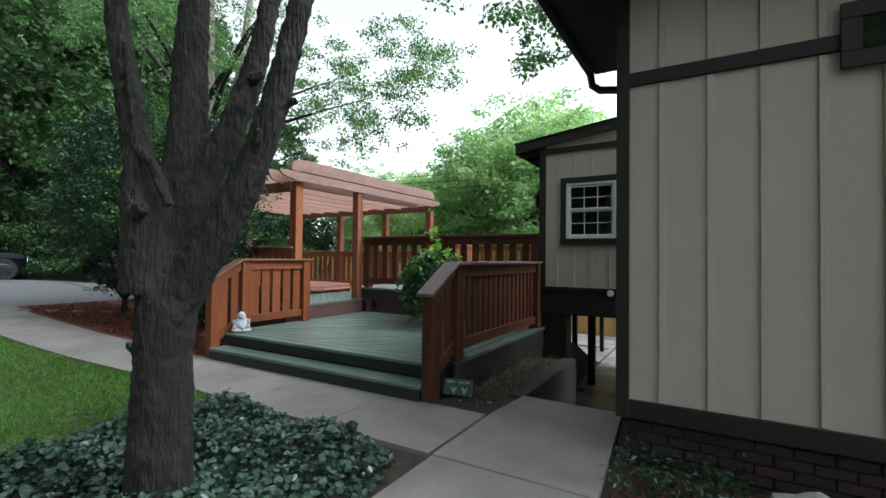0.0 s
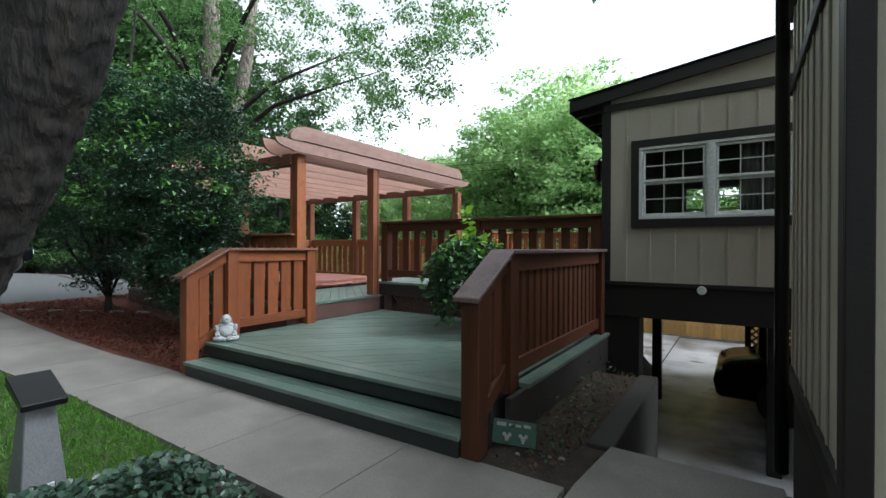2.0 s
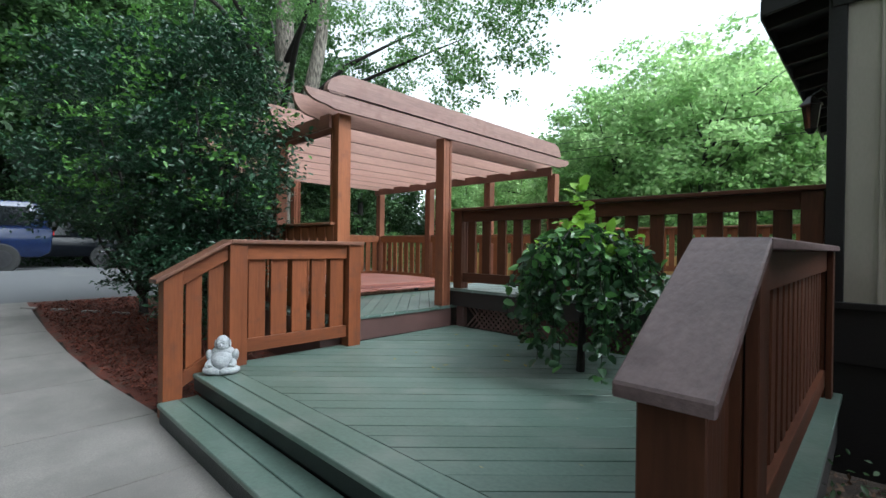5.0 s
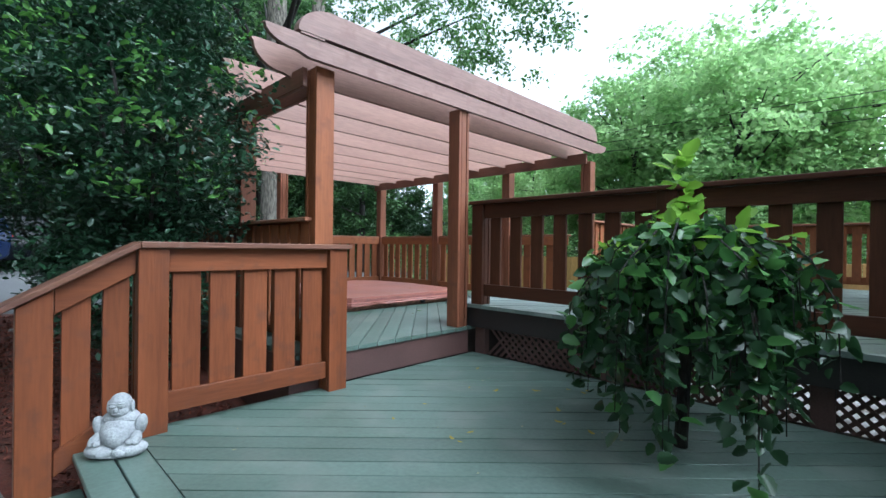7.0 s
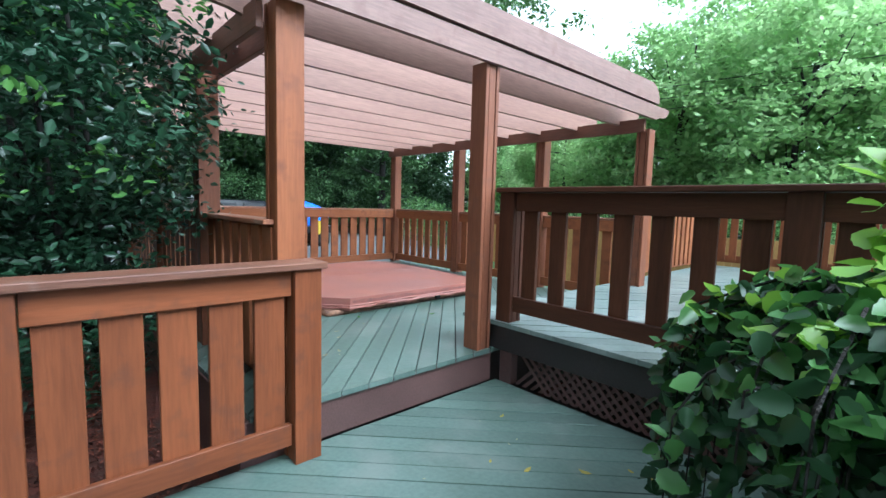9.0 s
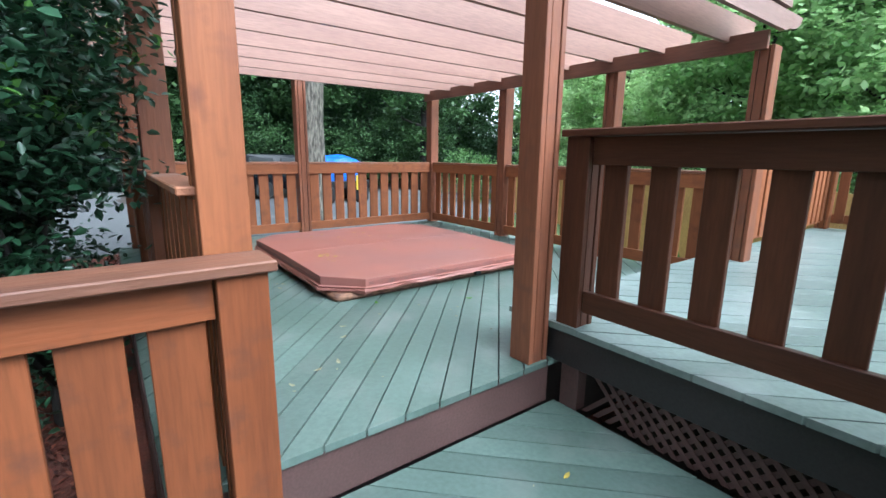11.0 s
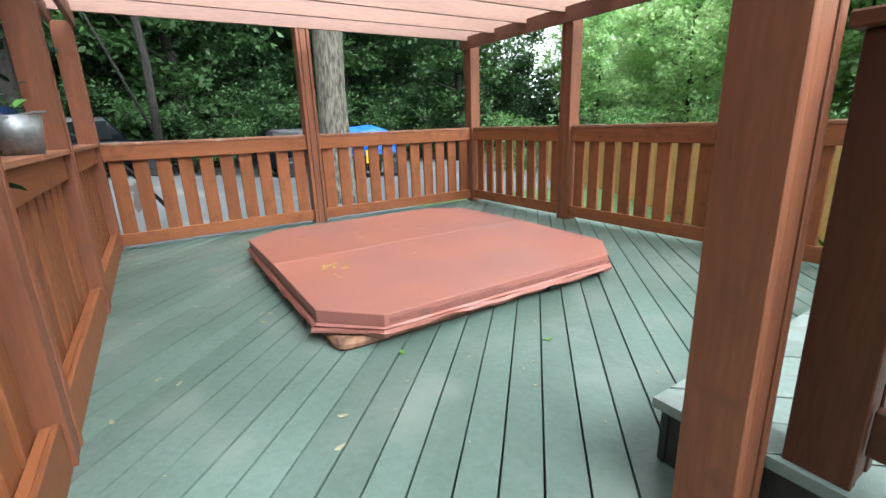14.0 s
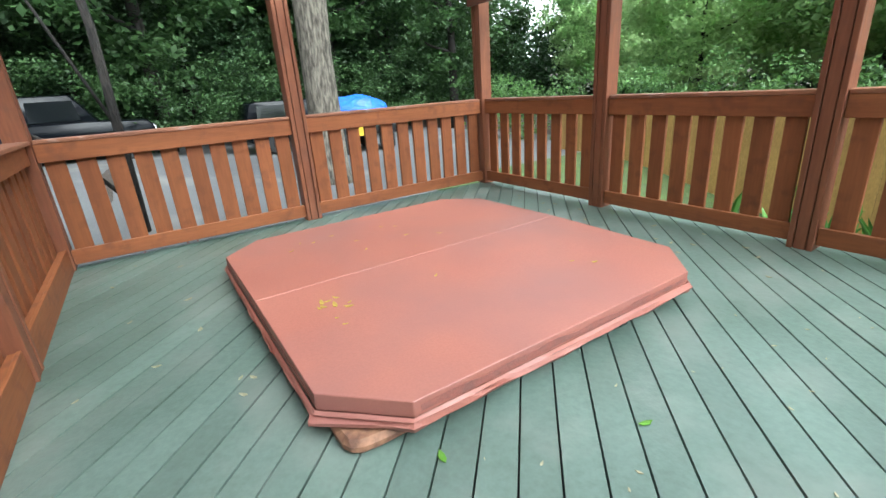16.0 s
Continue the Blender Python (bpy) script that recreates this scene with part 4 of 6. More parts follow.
for nm, q in (("surround", (-0.09, WW + 0.09, WH, WH + 0.09)), ("surround", (-0.09, WW + 0.09, -0.10, 0)), ("surround", (-0.09, 0, 0, WH)), ("surround", (WW, WW + 0.09, 0, WH))):
    wbox(nm, TRIM, q[0], q[1], -0.035, -0.001, q[2], q[3])
for u0 in (0.0, WW / 2 + 0.004):
    u1 = u0 + WW / 2 - 0.008
    for q in ((u0, u1, 0, 0.04), (u0, u1, WH - 0.04, WH), (u0, u0 + 0.045, 0.042, WH - 0.042), (u1 - 0.045, u1, 0.042, WH - 0.042)):
        wbox("window_frame", WHITE, q[0] + 0.002, q[1] - 0.002, -0.03, 0.05, q[2] + 0.002, q[3] - 0.002)
    for (s0, s1, yy) in ((0.042, WH / 2 + 0.01, 0.02), (WH / 2 + 0.012, WH - 0.044, 0.0)):
        sash = thing("sash", (0, 0, 0), "", "")
        sash.parent = hwin
        a_, b_ = u0 + 0.048, u1 - 0.048
        for q in ((a_, b_, s0, s0 + 0.03), (a_, b_, s1 - 0.03, s1), (a_, a_ + 0.025, s0 + 0.03, s1 - 0.03), (b_ - 0.025, b_, s0 + 0.03, s1 - 0.03)):
            wbox("sash_bar", WHITE, q[0], q[1], yy - 0.012, yy + 0.018, q[2], q[3], 0.002, sash)
        gi0, gi1, gj0, gj1 = a_ + 0.025, b_ - 0.025, s0 + 0.03, s1 - 0.03
        for i in (1, 2):
            xx = gi0 + (gi1 - gi0) * i / 3
            wbox("muntin", WHITE, xx - 0.006, xx + 0.006, yy - 0.004, yy + 0.004, gj0, gj1, 0, sash)
        wbox("muntin", WHITE, gi0, gi1, yy - 0.0035, yy + 0.0035, (gj0 + gj1) / 2 - 0.006, (gj0 + gj1) / 2 + 0.006, 0, sash)
        wbox("pane", CLEAR, gi0, gi1, yy + 0.006, yy + 0.01, gj0, gj1, 0, sash).visible_shadow = False
wbox("mullion", WHITE, WW / 2 - 0.034, WW / 2 + 0.034, -0.036, -0.0305, 0.004, WH - 0.004)
wbox("mullion_core", WHITE, WW / 2 - 0.0015, WW / 2 + 0.0015, -0.03, 0.05, 0.004, WH - 0.004, 0)
cu = thing("curtain", (1.8, HY + 0.2, 1.3), "dark grey curtain hanging in folds inside the window", "curtain")
bm = bmesh.new()
row = None
for i in range(49):
    x = -0.24 + 0.01 * i
    q = [bm.verts.new((x, 0.012 * math.sin(i * 1.3), z)) for z in (0, 1.15)]
    if row:
        bm.faces.new((row[0], q[0], q[1], row[1]))
    row = q
CLOTH = make_mat("grey_curtain_cloth", (0.26, 0.25, 0.26), 0.9, None, 4)
part("cloth", bm, CLOTH, cu, "", 0, True).modifiers.new("thick", "SOLIDIFY").thickness = 0.003
box("curtain_rod", BLACKM, cu, -0.26, 0.26, -0.01, 0.01, 1.151, 1.17, 0.003)
# posts under the house
for i, (x, y) in enumerate(((0.39, 10.45), (1.9, 11.2), (3.6, 11.2), (1.9, 8.3), (3.6, 8.3))):
    p = box("support_post", TRIM, None, -0.07, 0.07, -0.07, 0.07, 0, 1.75, 0.005)
    p.location = (x, y, -1.45)
    tagged(p, "dark brown square timber post under the raised house", "post", "posts under the house")
bm = bmesh.new()
bmesh.ops.create_cone(bm, cap_ends=True, segments=20, radius1=0.05, radius2=0.05, depth=0.02, matrix=Matrix.Rotation(math.pi / 2, 4, "X"))
v = part("vent_disc", bm, WHITE, None, "", 0.004)
v.location = (1.2, HY - 0.042, 0.62)
tagged(v, "small round white cover on the dark skirt board", "vent")

# ---- near house wall ----
near = thing("near_house", (4.0, 6.0, GZ), "taupe board-and-batten house corner with dark brown trim on a brick base", "house")
NX, NY = 1.95, 4.36


def nbox(name, mat, x0, x1, y0, y1, z0, z1, bev=0.004, parent=None, label=""):
    return box(name, mat, parent or near, x0 - 4.0, x1 - 4.0, y0 - 6.0, y1 - 6.0, z0 - GZ, z1 - GZ, bev, label)


nbox("front_wall", SIDING, NX, 9, NY, NY + 0.15, 0.0, 3.6, 0)
nbox("side_wall", SIDING, NX, NX + 0.15, NY + 0.151, 7.0, 0.0, 3.4, 0)
nbox("end_wall", SIDING, NX + 0.151, 9, 6.85, 7.0, 0.0, 3.4, 0)
nbox("east_wall", SIDING, 8.85, 9, NY + 0.151, 6.849, 0.0, 3.4, 0)
nbox("foundation", MORTAR, NX + 0.02, 8.95, NY + 0.03, 6.98, -1.5, -0.001, 0)
x = NX + 0.275
while x < 6:
    nbox("batten", SIDING, x - 0.022, x + 0.022, NY - 0.02, NY - 0.001, 0.12, 2.42, 0.003)
    nbox("batten", SIDING, x - 0.022, x + 0.022, NY - 0.02, NY - 0.001, 2.53, 3.55, 0.003)
    x += 0.3
y = NY + 0.3
while y < 6.9:
    nbox("batten", SIDING, NX - 0.014, NX - 0.001, y - 0.015, y + 0.015, 0.12, 2.42, 0.003)
    nbox("batten", SIDING, NX - 0.014, NX - 0.001, y - 0.015, y + 0.015, 2.53, 3.3, 0.003)
    y += 0.3
nbox("corner_board", TRIM, NX - 0.035, NX + 0.055, NY - 0.035, NY - 0.002, -0.02, 3.5, 0.004)
nbox("corner_board", TRIM, NX - 0.035, NX - 0.002, NY, NY + 0.12, -0.02, 3.5, 0.004)
nbox("band_board", TRIM, NX + 0.056, 8.8, NY - 0.03, NY - 0.002, 2.425, 2.525, 0.004)
nbox("band_board", TRIM, NX - 0.03, NX - 0.002, NY + 0.121, 6.9, 2.425, 2.525, 0.004)
nbox("base_board", TRIM, NX + 0.056, 8.8, NY - 0.032, NY - 0.002, -0.02, 0.115, 0.004)
nbox("base_board", TRIM, NX - 0.032, NX - 0.002, NY + 0.121, 6.9, -0.02, 0.115, 0.004)
nbox("roof_overhang", TRIM, NX - 0.5, 9.4, NY - 0.45, 5.75, 3.13, 3.2, 0.005)
nbox("roof_overhang", TRIM, NX - 0.1, 9.4, 5.76, 7.1, 3.13, 3.2, 0.005)
nbox("gutter", BLACKM, NX - 0.56, NX - 0.505, NY - 0.45, 5.75, 3.08, 3.2, 0.01)
bm = bmesh.new()
tube(bm, [(NX - 0.52 - 4, 5.62 - 6, 3.10 - GZ), (NX - 0.5 - 4, 5.62 - 6, 2.97 - GZ), (NX - 0.42 - 4, 5.6 - 6, 2.9 - GZ), (NX - 0.22 - 4, 5.58 - 6, 2.86 - GZ), (NX - 0.16 - 4, 5.56 - 6, 2.78 - GZ), (NX - 0.155 - 4, 5.55 - 6, -0.3 - GZ)], [0.04] * 6, 8)
part("downspout", bm, BLACKM, near, "dark metal downspout", smooth=True)
# small framed window high on the wall
w2 = thing("window_2", (3.2, NY, 2.3), "small dark-framed window on the near wall", "")
w2["kind"] = "structure"
for q in ((0, 0.5, 0, 0.1), (0, 0.5, 0.3, 0.4), (0, 0.1, 0.1, 0.3), (0.4, 0.5, 0.1, 0.3)):
    box("window_frame", TRIM, w2, q[0], q[1], -0.06, -0.034, q[2], q[3], 0.004)
box("pane", GLASS, w2, 0.1, 0.4, -0.045, -0.04, 0.1, 0.3, 0)

# ---- plants ----
RNG = np.random.default_rng(11)


def blob_points(rng, centre, radii, n, clumps, spread, shell=0.75, low=-0.6):
    """Points in clumps near the skin of an uneven ellipsoid."""
    c = rng.normal(size=(clumps, 3))
    c /= np.linalg.norm(c, axis=1, keepdims=True)
    c[:, 2] = np.clip(c[:, 2], low, 1)
    c *= (shell + (1 - shell) * rng.random((clumps, 1)) ** 0.6) * (0.85 + 0.3 * rng.random((clumps, 1)))
    k = rng.integers(0, clumps, n)
    off = rng.normal(size=(n, 3)) * spread
    off[:, 2] *= 0.55
    return np.array(centre) + c[k] * np.array(radii) + off


def tree_thing(name, height, crown_r, crown_h, trunk_r, n, leaf, lmat, bmat, seed, label, category="tree", base=0.35, clumps=60, shape=None, spread=0.13):
    rng = np.random.default_rng(seed)
    t = thing(name, (0, 0, 0), label, category, "trees round the place")
    bm = bmesh.new()
    rd = random.Random(seed)
    top = height * 0.85
    pts = [(0, 0, -0.3)]
    for i in range(1, 6):
        pts.append((rd.uniform(-0.15, 0.15) * i * 0.5, rd.uniform(-0.15, 0.15) * i * 0.5, top * i / 5))
    tube(bm, pts, [trunk_r * (1.15 - 0.19 * i) for i in range(6)], 10)
    zc = height - crown_h / 2
    for i in range(9):
        h = height * base + (top - height * base) * i / 9
        f = h / top * 5
        j = min(int(f), 4)
        p0 = Vector(pts[j]).lerp(Vector(pts[j + 1]), f - j)
        a = rd.uniform(0, 6.28)
        r = crown_r * rd.uniform(0.55, 0.85)
        p2 = p0 + Vector((math.cos(a) * r, math.sin(a) * r, r * rd.uniform(0.3, 0.8)))
        p1 = p0.lerp(p2, 0.5) + Vector((0, 0, -0.1 * r))
        tube(bm, [p0, p1, p2], [trunk_r * 0.4, trunk_r * 0.25, trunk_r * 0.08], 6)
    part("trunk", bm, bmat, t, smooth=True)
    P = blob_points(rng, (0, 0, zc), (crown_r, crown_r, crown_h / 2), n, clumps, crown_r * spread, 0.5, -0.9)
    ob = leaves("crown", P, leaf, lmat, t, rng, up=0.8, droop=0.3, aspect=0.6, shape=shape)
    ob["kind"] = "stuff"
    return t


def plant_trees(proto, places):
    first = True
    for x, y, s, a in places:
        m = pose(x, y, ground_z(x, y), 0, 0, a)
        if first:
            proto.matrix_basis = m
            proto.scale = (s, s, s)
            first = False
        else:
            ob = copy_thing(proto, m)
            ob.scale = (s, s, s)


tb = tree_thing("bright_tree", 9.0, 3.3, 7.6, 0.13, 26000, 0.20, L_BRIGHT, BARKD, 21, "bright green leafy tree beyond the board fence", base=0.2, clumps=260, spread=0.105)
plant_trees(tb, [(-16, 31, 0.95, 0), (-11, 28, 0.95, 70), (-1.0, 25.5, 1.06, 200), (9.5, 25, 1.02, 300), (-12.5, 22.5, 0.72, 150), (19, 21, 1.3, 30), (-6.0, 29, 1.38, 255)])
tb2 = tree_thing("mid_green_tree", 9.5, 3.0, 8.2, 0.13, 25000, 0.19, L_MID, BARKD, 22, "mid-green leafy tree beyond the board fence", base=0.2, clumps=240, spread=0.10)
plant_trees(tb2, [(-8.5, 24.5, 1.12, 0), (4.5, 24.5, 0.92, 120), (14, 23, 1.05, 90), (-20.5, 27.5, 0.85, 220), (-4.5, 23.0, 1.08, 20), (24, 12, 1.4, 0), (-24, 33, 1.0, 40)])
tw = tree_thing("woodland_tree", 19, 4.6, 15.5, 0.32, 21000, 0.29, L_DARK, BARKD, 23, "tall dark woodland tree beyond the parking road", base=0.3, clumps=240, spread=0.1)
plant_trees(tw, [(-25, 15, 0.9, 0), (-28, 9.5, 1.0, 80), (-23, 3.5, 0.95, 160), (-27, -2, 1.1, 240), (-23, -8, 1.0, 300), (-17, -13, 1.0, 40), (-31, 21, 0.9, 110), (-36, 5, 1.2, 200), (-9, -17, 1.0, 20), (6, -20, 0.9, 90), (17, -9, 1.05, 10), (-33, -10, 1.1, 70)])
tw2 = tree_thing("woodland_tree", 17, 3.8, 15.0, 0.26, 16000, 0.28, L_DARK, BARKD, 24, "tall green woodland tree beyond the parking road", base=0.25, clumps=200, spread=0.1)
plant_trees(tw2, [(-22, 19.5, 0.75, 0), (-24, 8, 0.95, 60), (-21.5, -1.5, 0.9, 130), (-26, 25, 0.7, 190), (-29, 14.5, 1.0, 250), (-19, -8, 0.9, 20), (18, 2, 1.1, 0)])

# deep wood that closes the view behind the nearer trees
far_pts = []
for a in np.arange(88, 292, 2.2):
    r = 41 + RNG.uniform(-3, 3)
    hgt = 23 if 150 < a < 290 else 6.0
    cx, cy = r * math.cos(radians(a)), 5 + r * math.sin(radians(a))
    far_pts.append(blob_points(RNG, (cx, cy, hgt * 0.45 - 1), (2.2, 2.2, hgt * 0.6), int(230 * hgt), 60, 0.5, 0.5, -1))
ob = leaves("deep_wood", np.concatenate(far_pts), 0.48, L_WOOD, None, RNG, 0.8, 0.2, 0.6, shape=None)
tagged(ob, "dense dark green wood far behind the road", "trees", "", "stuff")
# the closed wood in the distance, a plain sheet with an uneven top
bm = bmesh.new()
prev = None
for i in range(161):
    a = radians(135 + i)
    r = 56 + 2 * noise.noise(Vector((i * 0.3, 0, 0)))
    h = 17 + 3.5 * noise.noise(Vector((i * 0.21, 4, 0))) + 2 * noise.noise(Vector((i * 0.9, 9, 0)))
    h = -2 + (h + 2 + 13 * min(1, max(0, i - 13) / 4)) * min(1, i / 18)
    q = (bm.verts.new((r * math.cos(a), 5 + r * math.sin(a), -3)), bm.verts.new((r * math.cos(a), 5 + r * math.sin(a), h)))
    if prev:
        bm.faces.new((prev[0], q[0], q[1], prev[1]))
    prev = q
WOODFAR = make_mat("far_wood", (0.035, 0.07, 0.022), 0.95, (0.008, 0.018, 0.008), 0.5, (1, 1, 1), 0.3, 3.5, contrast=1.3, grit=0.9)
tagged(part("backdrop", bm, WOODFAR, None, "", 0, True), "dark green wood closing the distance", "", "", "structure")
P = np.concatenate([blob_points(RNG, (-26 + RNG.uniform(-1.5, 1.5), y, 2.6), (2.0, 1.6, 2.8 + RNG.random()), 3600, 70, 0.3, 0.6, -0.8) for y in np.arange(-14, 26, 2.1)])
ob = leaves("thicket", P, 0.18, L_WOOD, None, RNG, 0.8, 0.1, shape=None)
tagged(ob, "tall dark thicket between the woodland trunks", "bushes", "", "stuff")
# unseen wall of leaves to the south, added to darken the panes' reflections
P = np.concatenate([blob_points(RNG, (x, -13.5 + RNG.uniform(-1, 1), 2.0), (2.0, 1.6, 2.6), 2000, 50, 0.35, 0.6, -0.8) for x in np.arange(-12, 22, 2.4)])
ob = leaves("south_hedge", P, 0.2, L_DARK, None, RNG, 0.8, 0.1)
tagged(ob, "unseen dark undergrowth added to the south for window reflections", "hedge", "", "stuff")
# undergrowth at the edge of the wood
P = np.concatenate([blob_points(RNG, (-23.2 + RNG.uniform(-1, 1), y, 1.2), (1.6, 1.4, 1.4 + RNG.random()), 3000, 50, 0.24, 0.7, -0.3) for y in np.arange(-12, 22, 1.9)])
ob = leaves("undergrowth", P, 0.125, L_DARK, None, RNG, 0.8, 0.1, shape=None)
tagged(ob, "dark green undergrowth along the edge of the wood", "bushes", "", "stuff")
P = np.concatenate([blob_points(RNG, (x, 18.6 + RNG.uniform(-0.6, 0.6), 0.2), (1.3, 1.0, 1.5), 2600, 50, 0.2, 0.7, -0.6) for x in np.arange(-17, 16, 1.8)])
ob = leaves("fence_bushes", P, 0.11, L_TREE, None, RNG, 0.8, 0.1, shape=None)
tagged(ob, "green bushes growing behind the board fence", "bushes", "", "stuff")
P = np.stack([RNG.uniform(-6.4, -3.2, 2600), RNG.uniform(11.5, 14.5, 2600), np.zeros(2600)], 1)
P[:, 2] = [ground_z(p[0], p[1]) + RNG.random() ** 2 * 1.0 for p in P]
ob = leaves("tall_grass", P, 0.45, L_HOLLYTIP, None, RNG, 0.1, -1.6, 0.06)
tagged(ob, "clump of tall green ornamental grass below the far rail", "grass", "", "stuff")

# foreground tree with several stems
ft = thing("front_tree", (-0.11, 2.14, GZ), "dark multi-stemmed tree trunk rising from the ivy bed", "tree")
RX, RY = 0.862, 0.507


def fp(px, row, back=0.0):
    """A point of the near tree by its sideways offset and height, in the tree's own frame."""
    u = (px - 290) * 0.00318
    return (u * RX - back * RY, u * RY + back * RX, 1.139 + (454 - row) * 0.00318 - GZ)


bm = bmesh.new()
tube(bm, [(0, 0, -0.1), (0.0, 0, 0.1), fp(294, 700), fp(293, 620), fp(298, 540), fp(302, 470), fp(304, 420)], [0.24, 0.185, 0.16, 0.155, 0.165, 0.11, 0.03], 18, wob=0.06, seed=1)
tube(bm, [fp(296, 640), fp(305, 560), fp(350, 470), fp(395, 400), fp(430, 330), fp(460, 250), fp(482, 180), fp(505, 90), fp(525, 0), fp(560, -150), fp(600, -320)], [0.10, 0.135, 0.125, 0.114, 0.106, 0.095, 0.087, 0.080, 0.076, 0.068, 0.038], 14, wob=0.08, seed=2)
tube(bm, [fp(290, 520, 0.05), fp(320, 400, 0.1), fp(335, 310, 0.15), fp(370, 220, 0.2), fp(398, 130, 0.25), fp(415, 40, 0.3), fp(425, -60, 0.35), fp(440, -300, 0.5)], [0.144, 0.137, 0.106, 0.091, 0.084, 0.076, 0.072, 0.038], 14, wob=0.08, seed=3)
tube(bm, [fp(280, 520, 0.1), fp(295, 330, 0.16), fp(292, 200, 0.2), fp(285, 60, 0.25), fp(284, -60, 0.3), fp(270, -300, 0.3)], [0.152, 0.144, 0.118, 0.110, 0.099, 0.053], 14, wob=0.08, seed=4)
tube(bm, [fp(270, 520, -0.03), fp(268, 400, -0.05), fp(252, 280, -0.05), fp(230, 160, -0.06), fp(218, 60, -0.08), fp(210, -60, -0.1), fp(180, -320, -0.2)], [0.152, 0.129, 0.087, 0.076, 0.072, 0.068, 0.038], 14, wob=0.08, seed=5)
def melt(ob, voxel, rough):
    """Flows the limbs into one skin and roughens it."""
    md = ob.modifiers.new("skin", "REMESH")
    md.mode, md.voxel_size, md.use_smooth_shade = "VOXEL", voxel, True
    sm = ob.modifiers.new("flow", "SMOOTH")
    sm.factor, sm.iterations = 0.7, 8
    tx = bpy.data.textures.new("bark_relief", "CLOUDS")
    tx.noise_scale, tx.noise_depth = 0.05, 2
    dp = ob.modifiers.new("relief", "DISPLACE")
    dp.texture, dp.strength, dp.mid_level = tx, rough, 0.85


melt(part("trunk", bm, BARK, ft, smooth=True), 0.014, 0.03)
for i, (line, radii) in enumerate((
        ([fp(320, 375, -0.12), fp(300, 310, -0.14), fp(262, 270, -0.12), fp(250, 180, -0.12), fp(238, 90, -0.12)], [0.038, 0.038, 0.034, 0.027, 0.015]),
        ([fp(490, 185), fp(525, 178)], [0.046, 0.034]),
        ([fp(405, 120, 0.2), fp(438, 105, 0.2)], [0.053, 0.038]),
        ([fp(460, 260, -0.08), fp(470, 238, -0.13)], [0.046, 0.030]),
        ([fp(275, 385, -0.17), fp(300, 375, -0.22)], [0.061, 0.038]))):
    bm = bmesh.new()
    tube(bm, line, radii, 10, wob=0.2, seed=6 + i)
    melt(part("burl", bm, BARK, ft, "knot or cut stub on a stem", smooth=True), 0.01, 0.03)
P = np.concatenate([
    blob_points(RNG, (0.9, 3.75, 4.3), (0.7, 0.5, 0.6), 1500, 22, 0.09, 0.3, -1),
    blob_points(RNG, (0.2, 3.0, 5.1), (1.5, 0.8, 0.5), 1500, 24, 0.14, 0.3, -1),
    blob_points(RNG, (0.2, 0.6, 6.0), (2.2, 1.8, 0.9), 5200, 60, 0.2, 0.3, -1),
    blob_points(RNG, (-1.8, -0.4, 5.8), (1.8, 1.8, 1.0), 3200, 40, 0.2, 0.3, -1)])
ob = leaves("crown", P, 0.065, L_TREE, ft, RNG, 0.6, 0.6)
ob["kind"] = "stuff"
# unseen higher crown, added to shade the walkway, ivy, lawn and lower deck
P = blob_points(np.random.default_rng(31), (0.9, -0.6, 7.6), (4.6, 4.2, 1.5), 13000, 150, 0.3, 0.25, -1)
ob = leaves("upper_crown", P, 0.13, L_TREE, ft, np.random.default_rng(32), 0.8, 0.3, shape=None)
ob["kind"] = "stuff"

# tall tree beside the road, whose branches reach over the pergola
rt = thing("road_tree", (-13.47, 10.38, -0.25), "tall pale-barked tree with furrowed trunk beside the parking road", "tree")
bm = bmesh.new()
tube(bm, [(0, 0, -0.2), (0, 0, 0.3), (0, 0, 2.5), (0.1, 0.05, 5), (0.0, 0.1, 8), (0.2, 0, 12), (0, 0, 16)], [0.42, 0.34, 0.30, 0.33, 0.28, 0.2, 0.08], 16, wob=0.05, seed=3)
tube(bm, [(0, 0, 3.6), (0.3, 0.7, 5.5), (0.5, 1.1, 8), (0.6, 1.5, 12)], [0.26, 0.26, 0.2, 0.08], 12, wob=0.05, seed=4)
part("trunk", bm, BARKF, rt, smooth=True)
bm = bmesh.new()
for i, (dx, dy, dz, h) in enumerate(((6.0, 2.0, 1.2, 5.5), (4.5, -1.0, 2.0, 6.5), (3.8, 3.4, 2.2, 6.2), (-3, 1, 3, 7), (-2, -4, 3, 7.5), (2, -4, 2.5, 7), (5.0, 0.8, 3.4, 8.0))):
    tube(bm, [(0, 0, h - 1.2), (dx * 0.4, dy * 0.4, h + dz * 0.35), (dx * 0.75, dy * 0.75, h + dz * 0.75), (dx, dy, h + dz)], [0.12, 0.07, 0.035, 0.01], 7, wob=0.1, seed=i)
part("limb", bm, BARKD, rt, smooth=True)
PB = []
for c, r, n, cl in (((6.6, 1.9, 6.2), (2.0, 1.8, 1.3), 5200, 70), ((4.2, 1.2, 7.6), (2.3, 2.0, 1.5), 5200, 60), ((7.0, 2.6, 8.2), (2.0, 1.6, 1.2), 3600, 50), ((3.2, 3.6, 6.6), (1.8, 1.5, 1.7), 3600, 50), ((1.4, 0.3, 10.5), (3.5, 3.5, 3.0), 6000, 60), ((-2, -2.5, 9.5), (3.0, 3.2, 2.6), 5000, 60), ((2.6, -1.2, 8.6), (2.0, 1.8, 1.5), 3500, 40), ((8.6, 2.2, 7.2), (1.2, 1.2, 0.8), 1400, 26)):
    PB.append(blob_points(RNG, c, r, int(n * 0.62), int(cl * 0.8), 0.17, 0.3, -1))
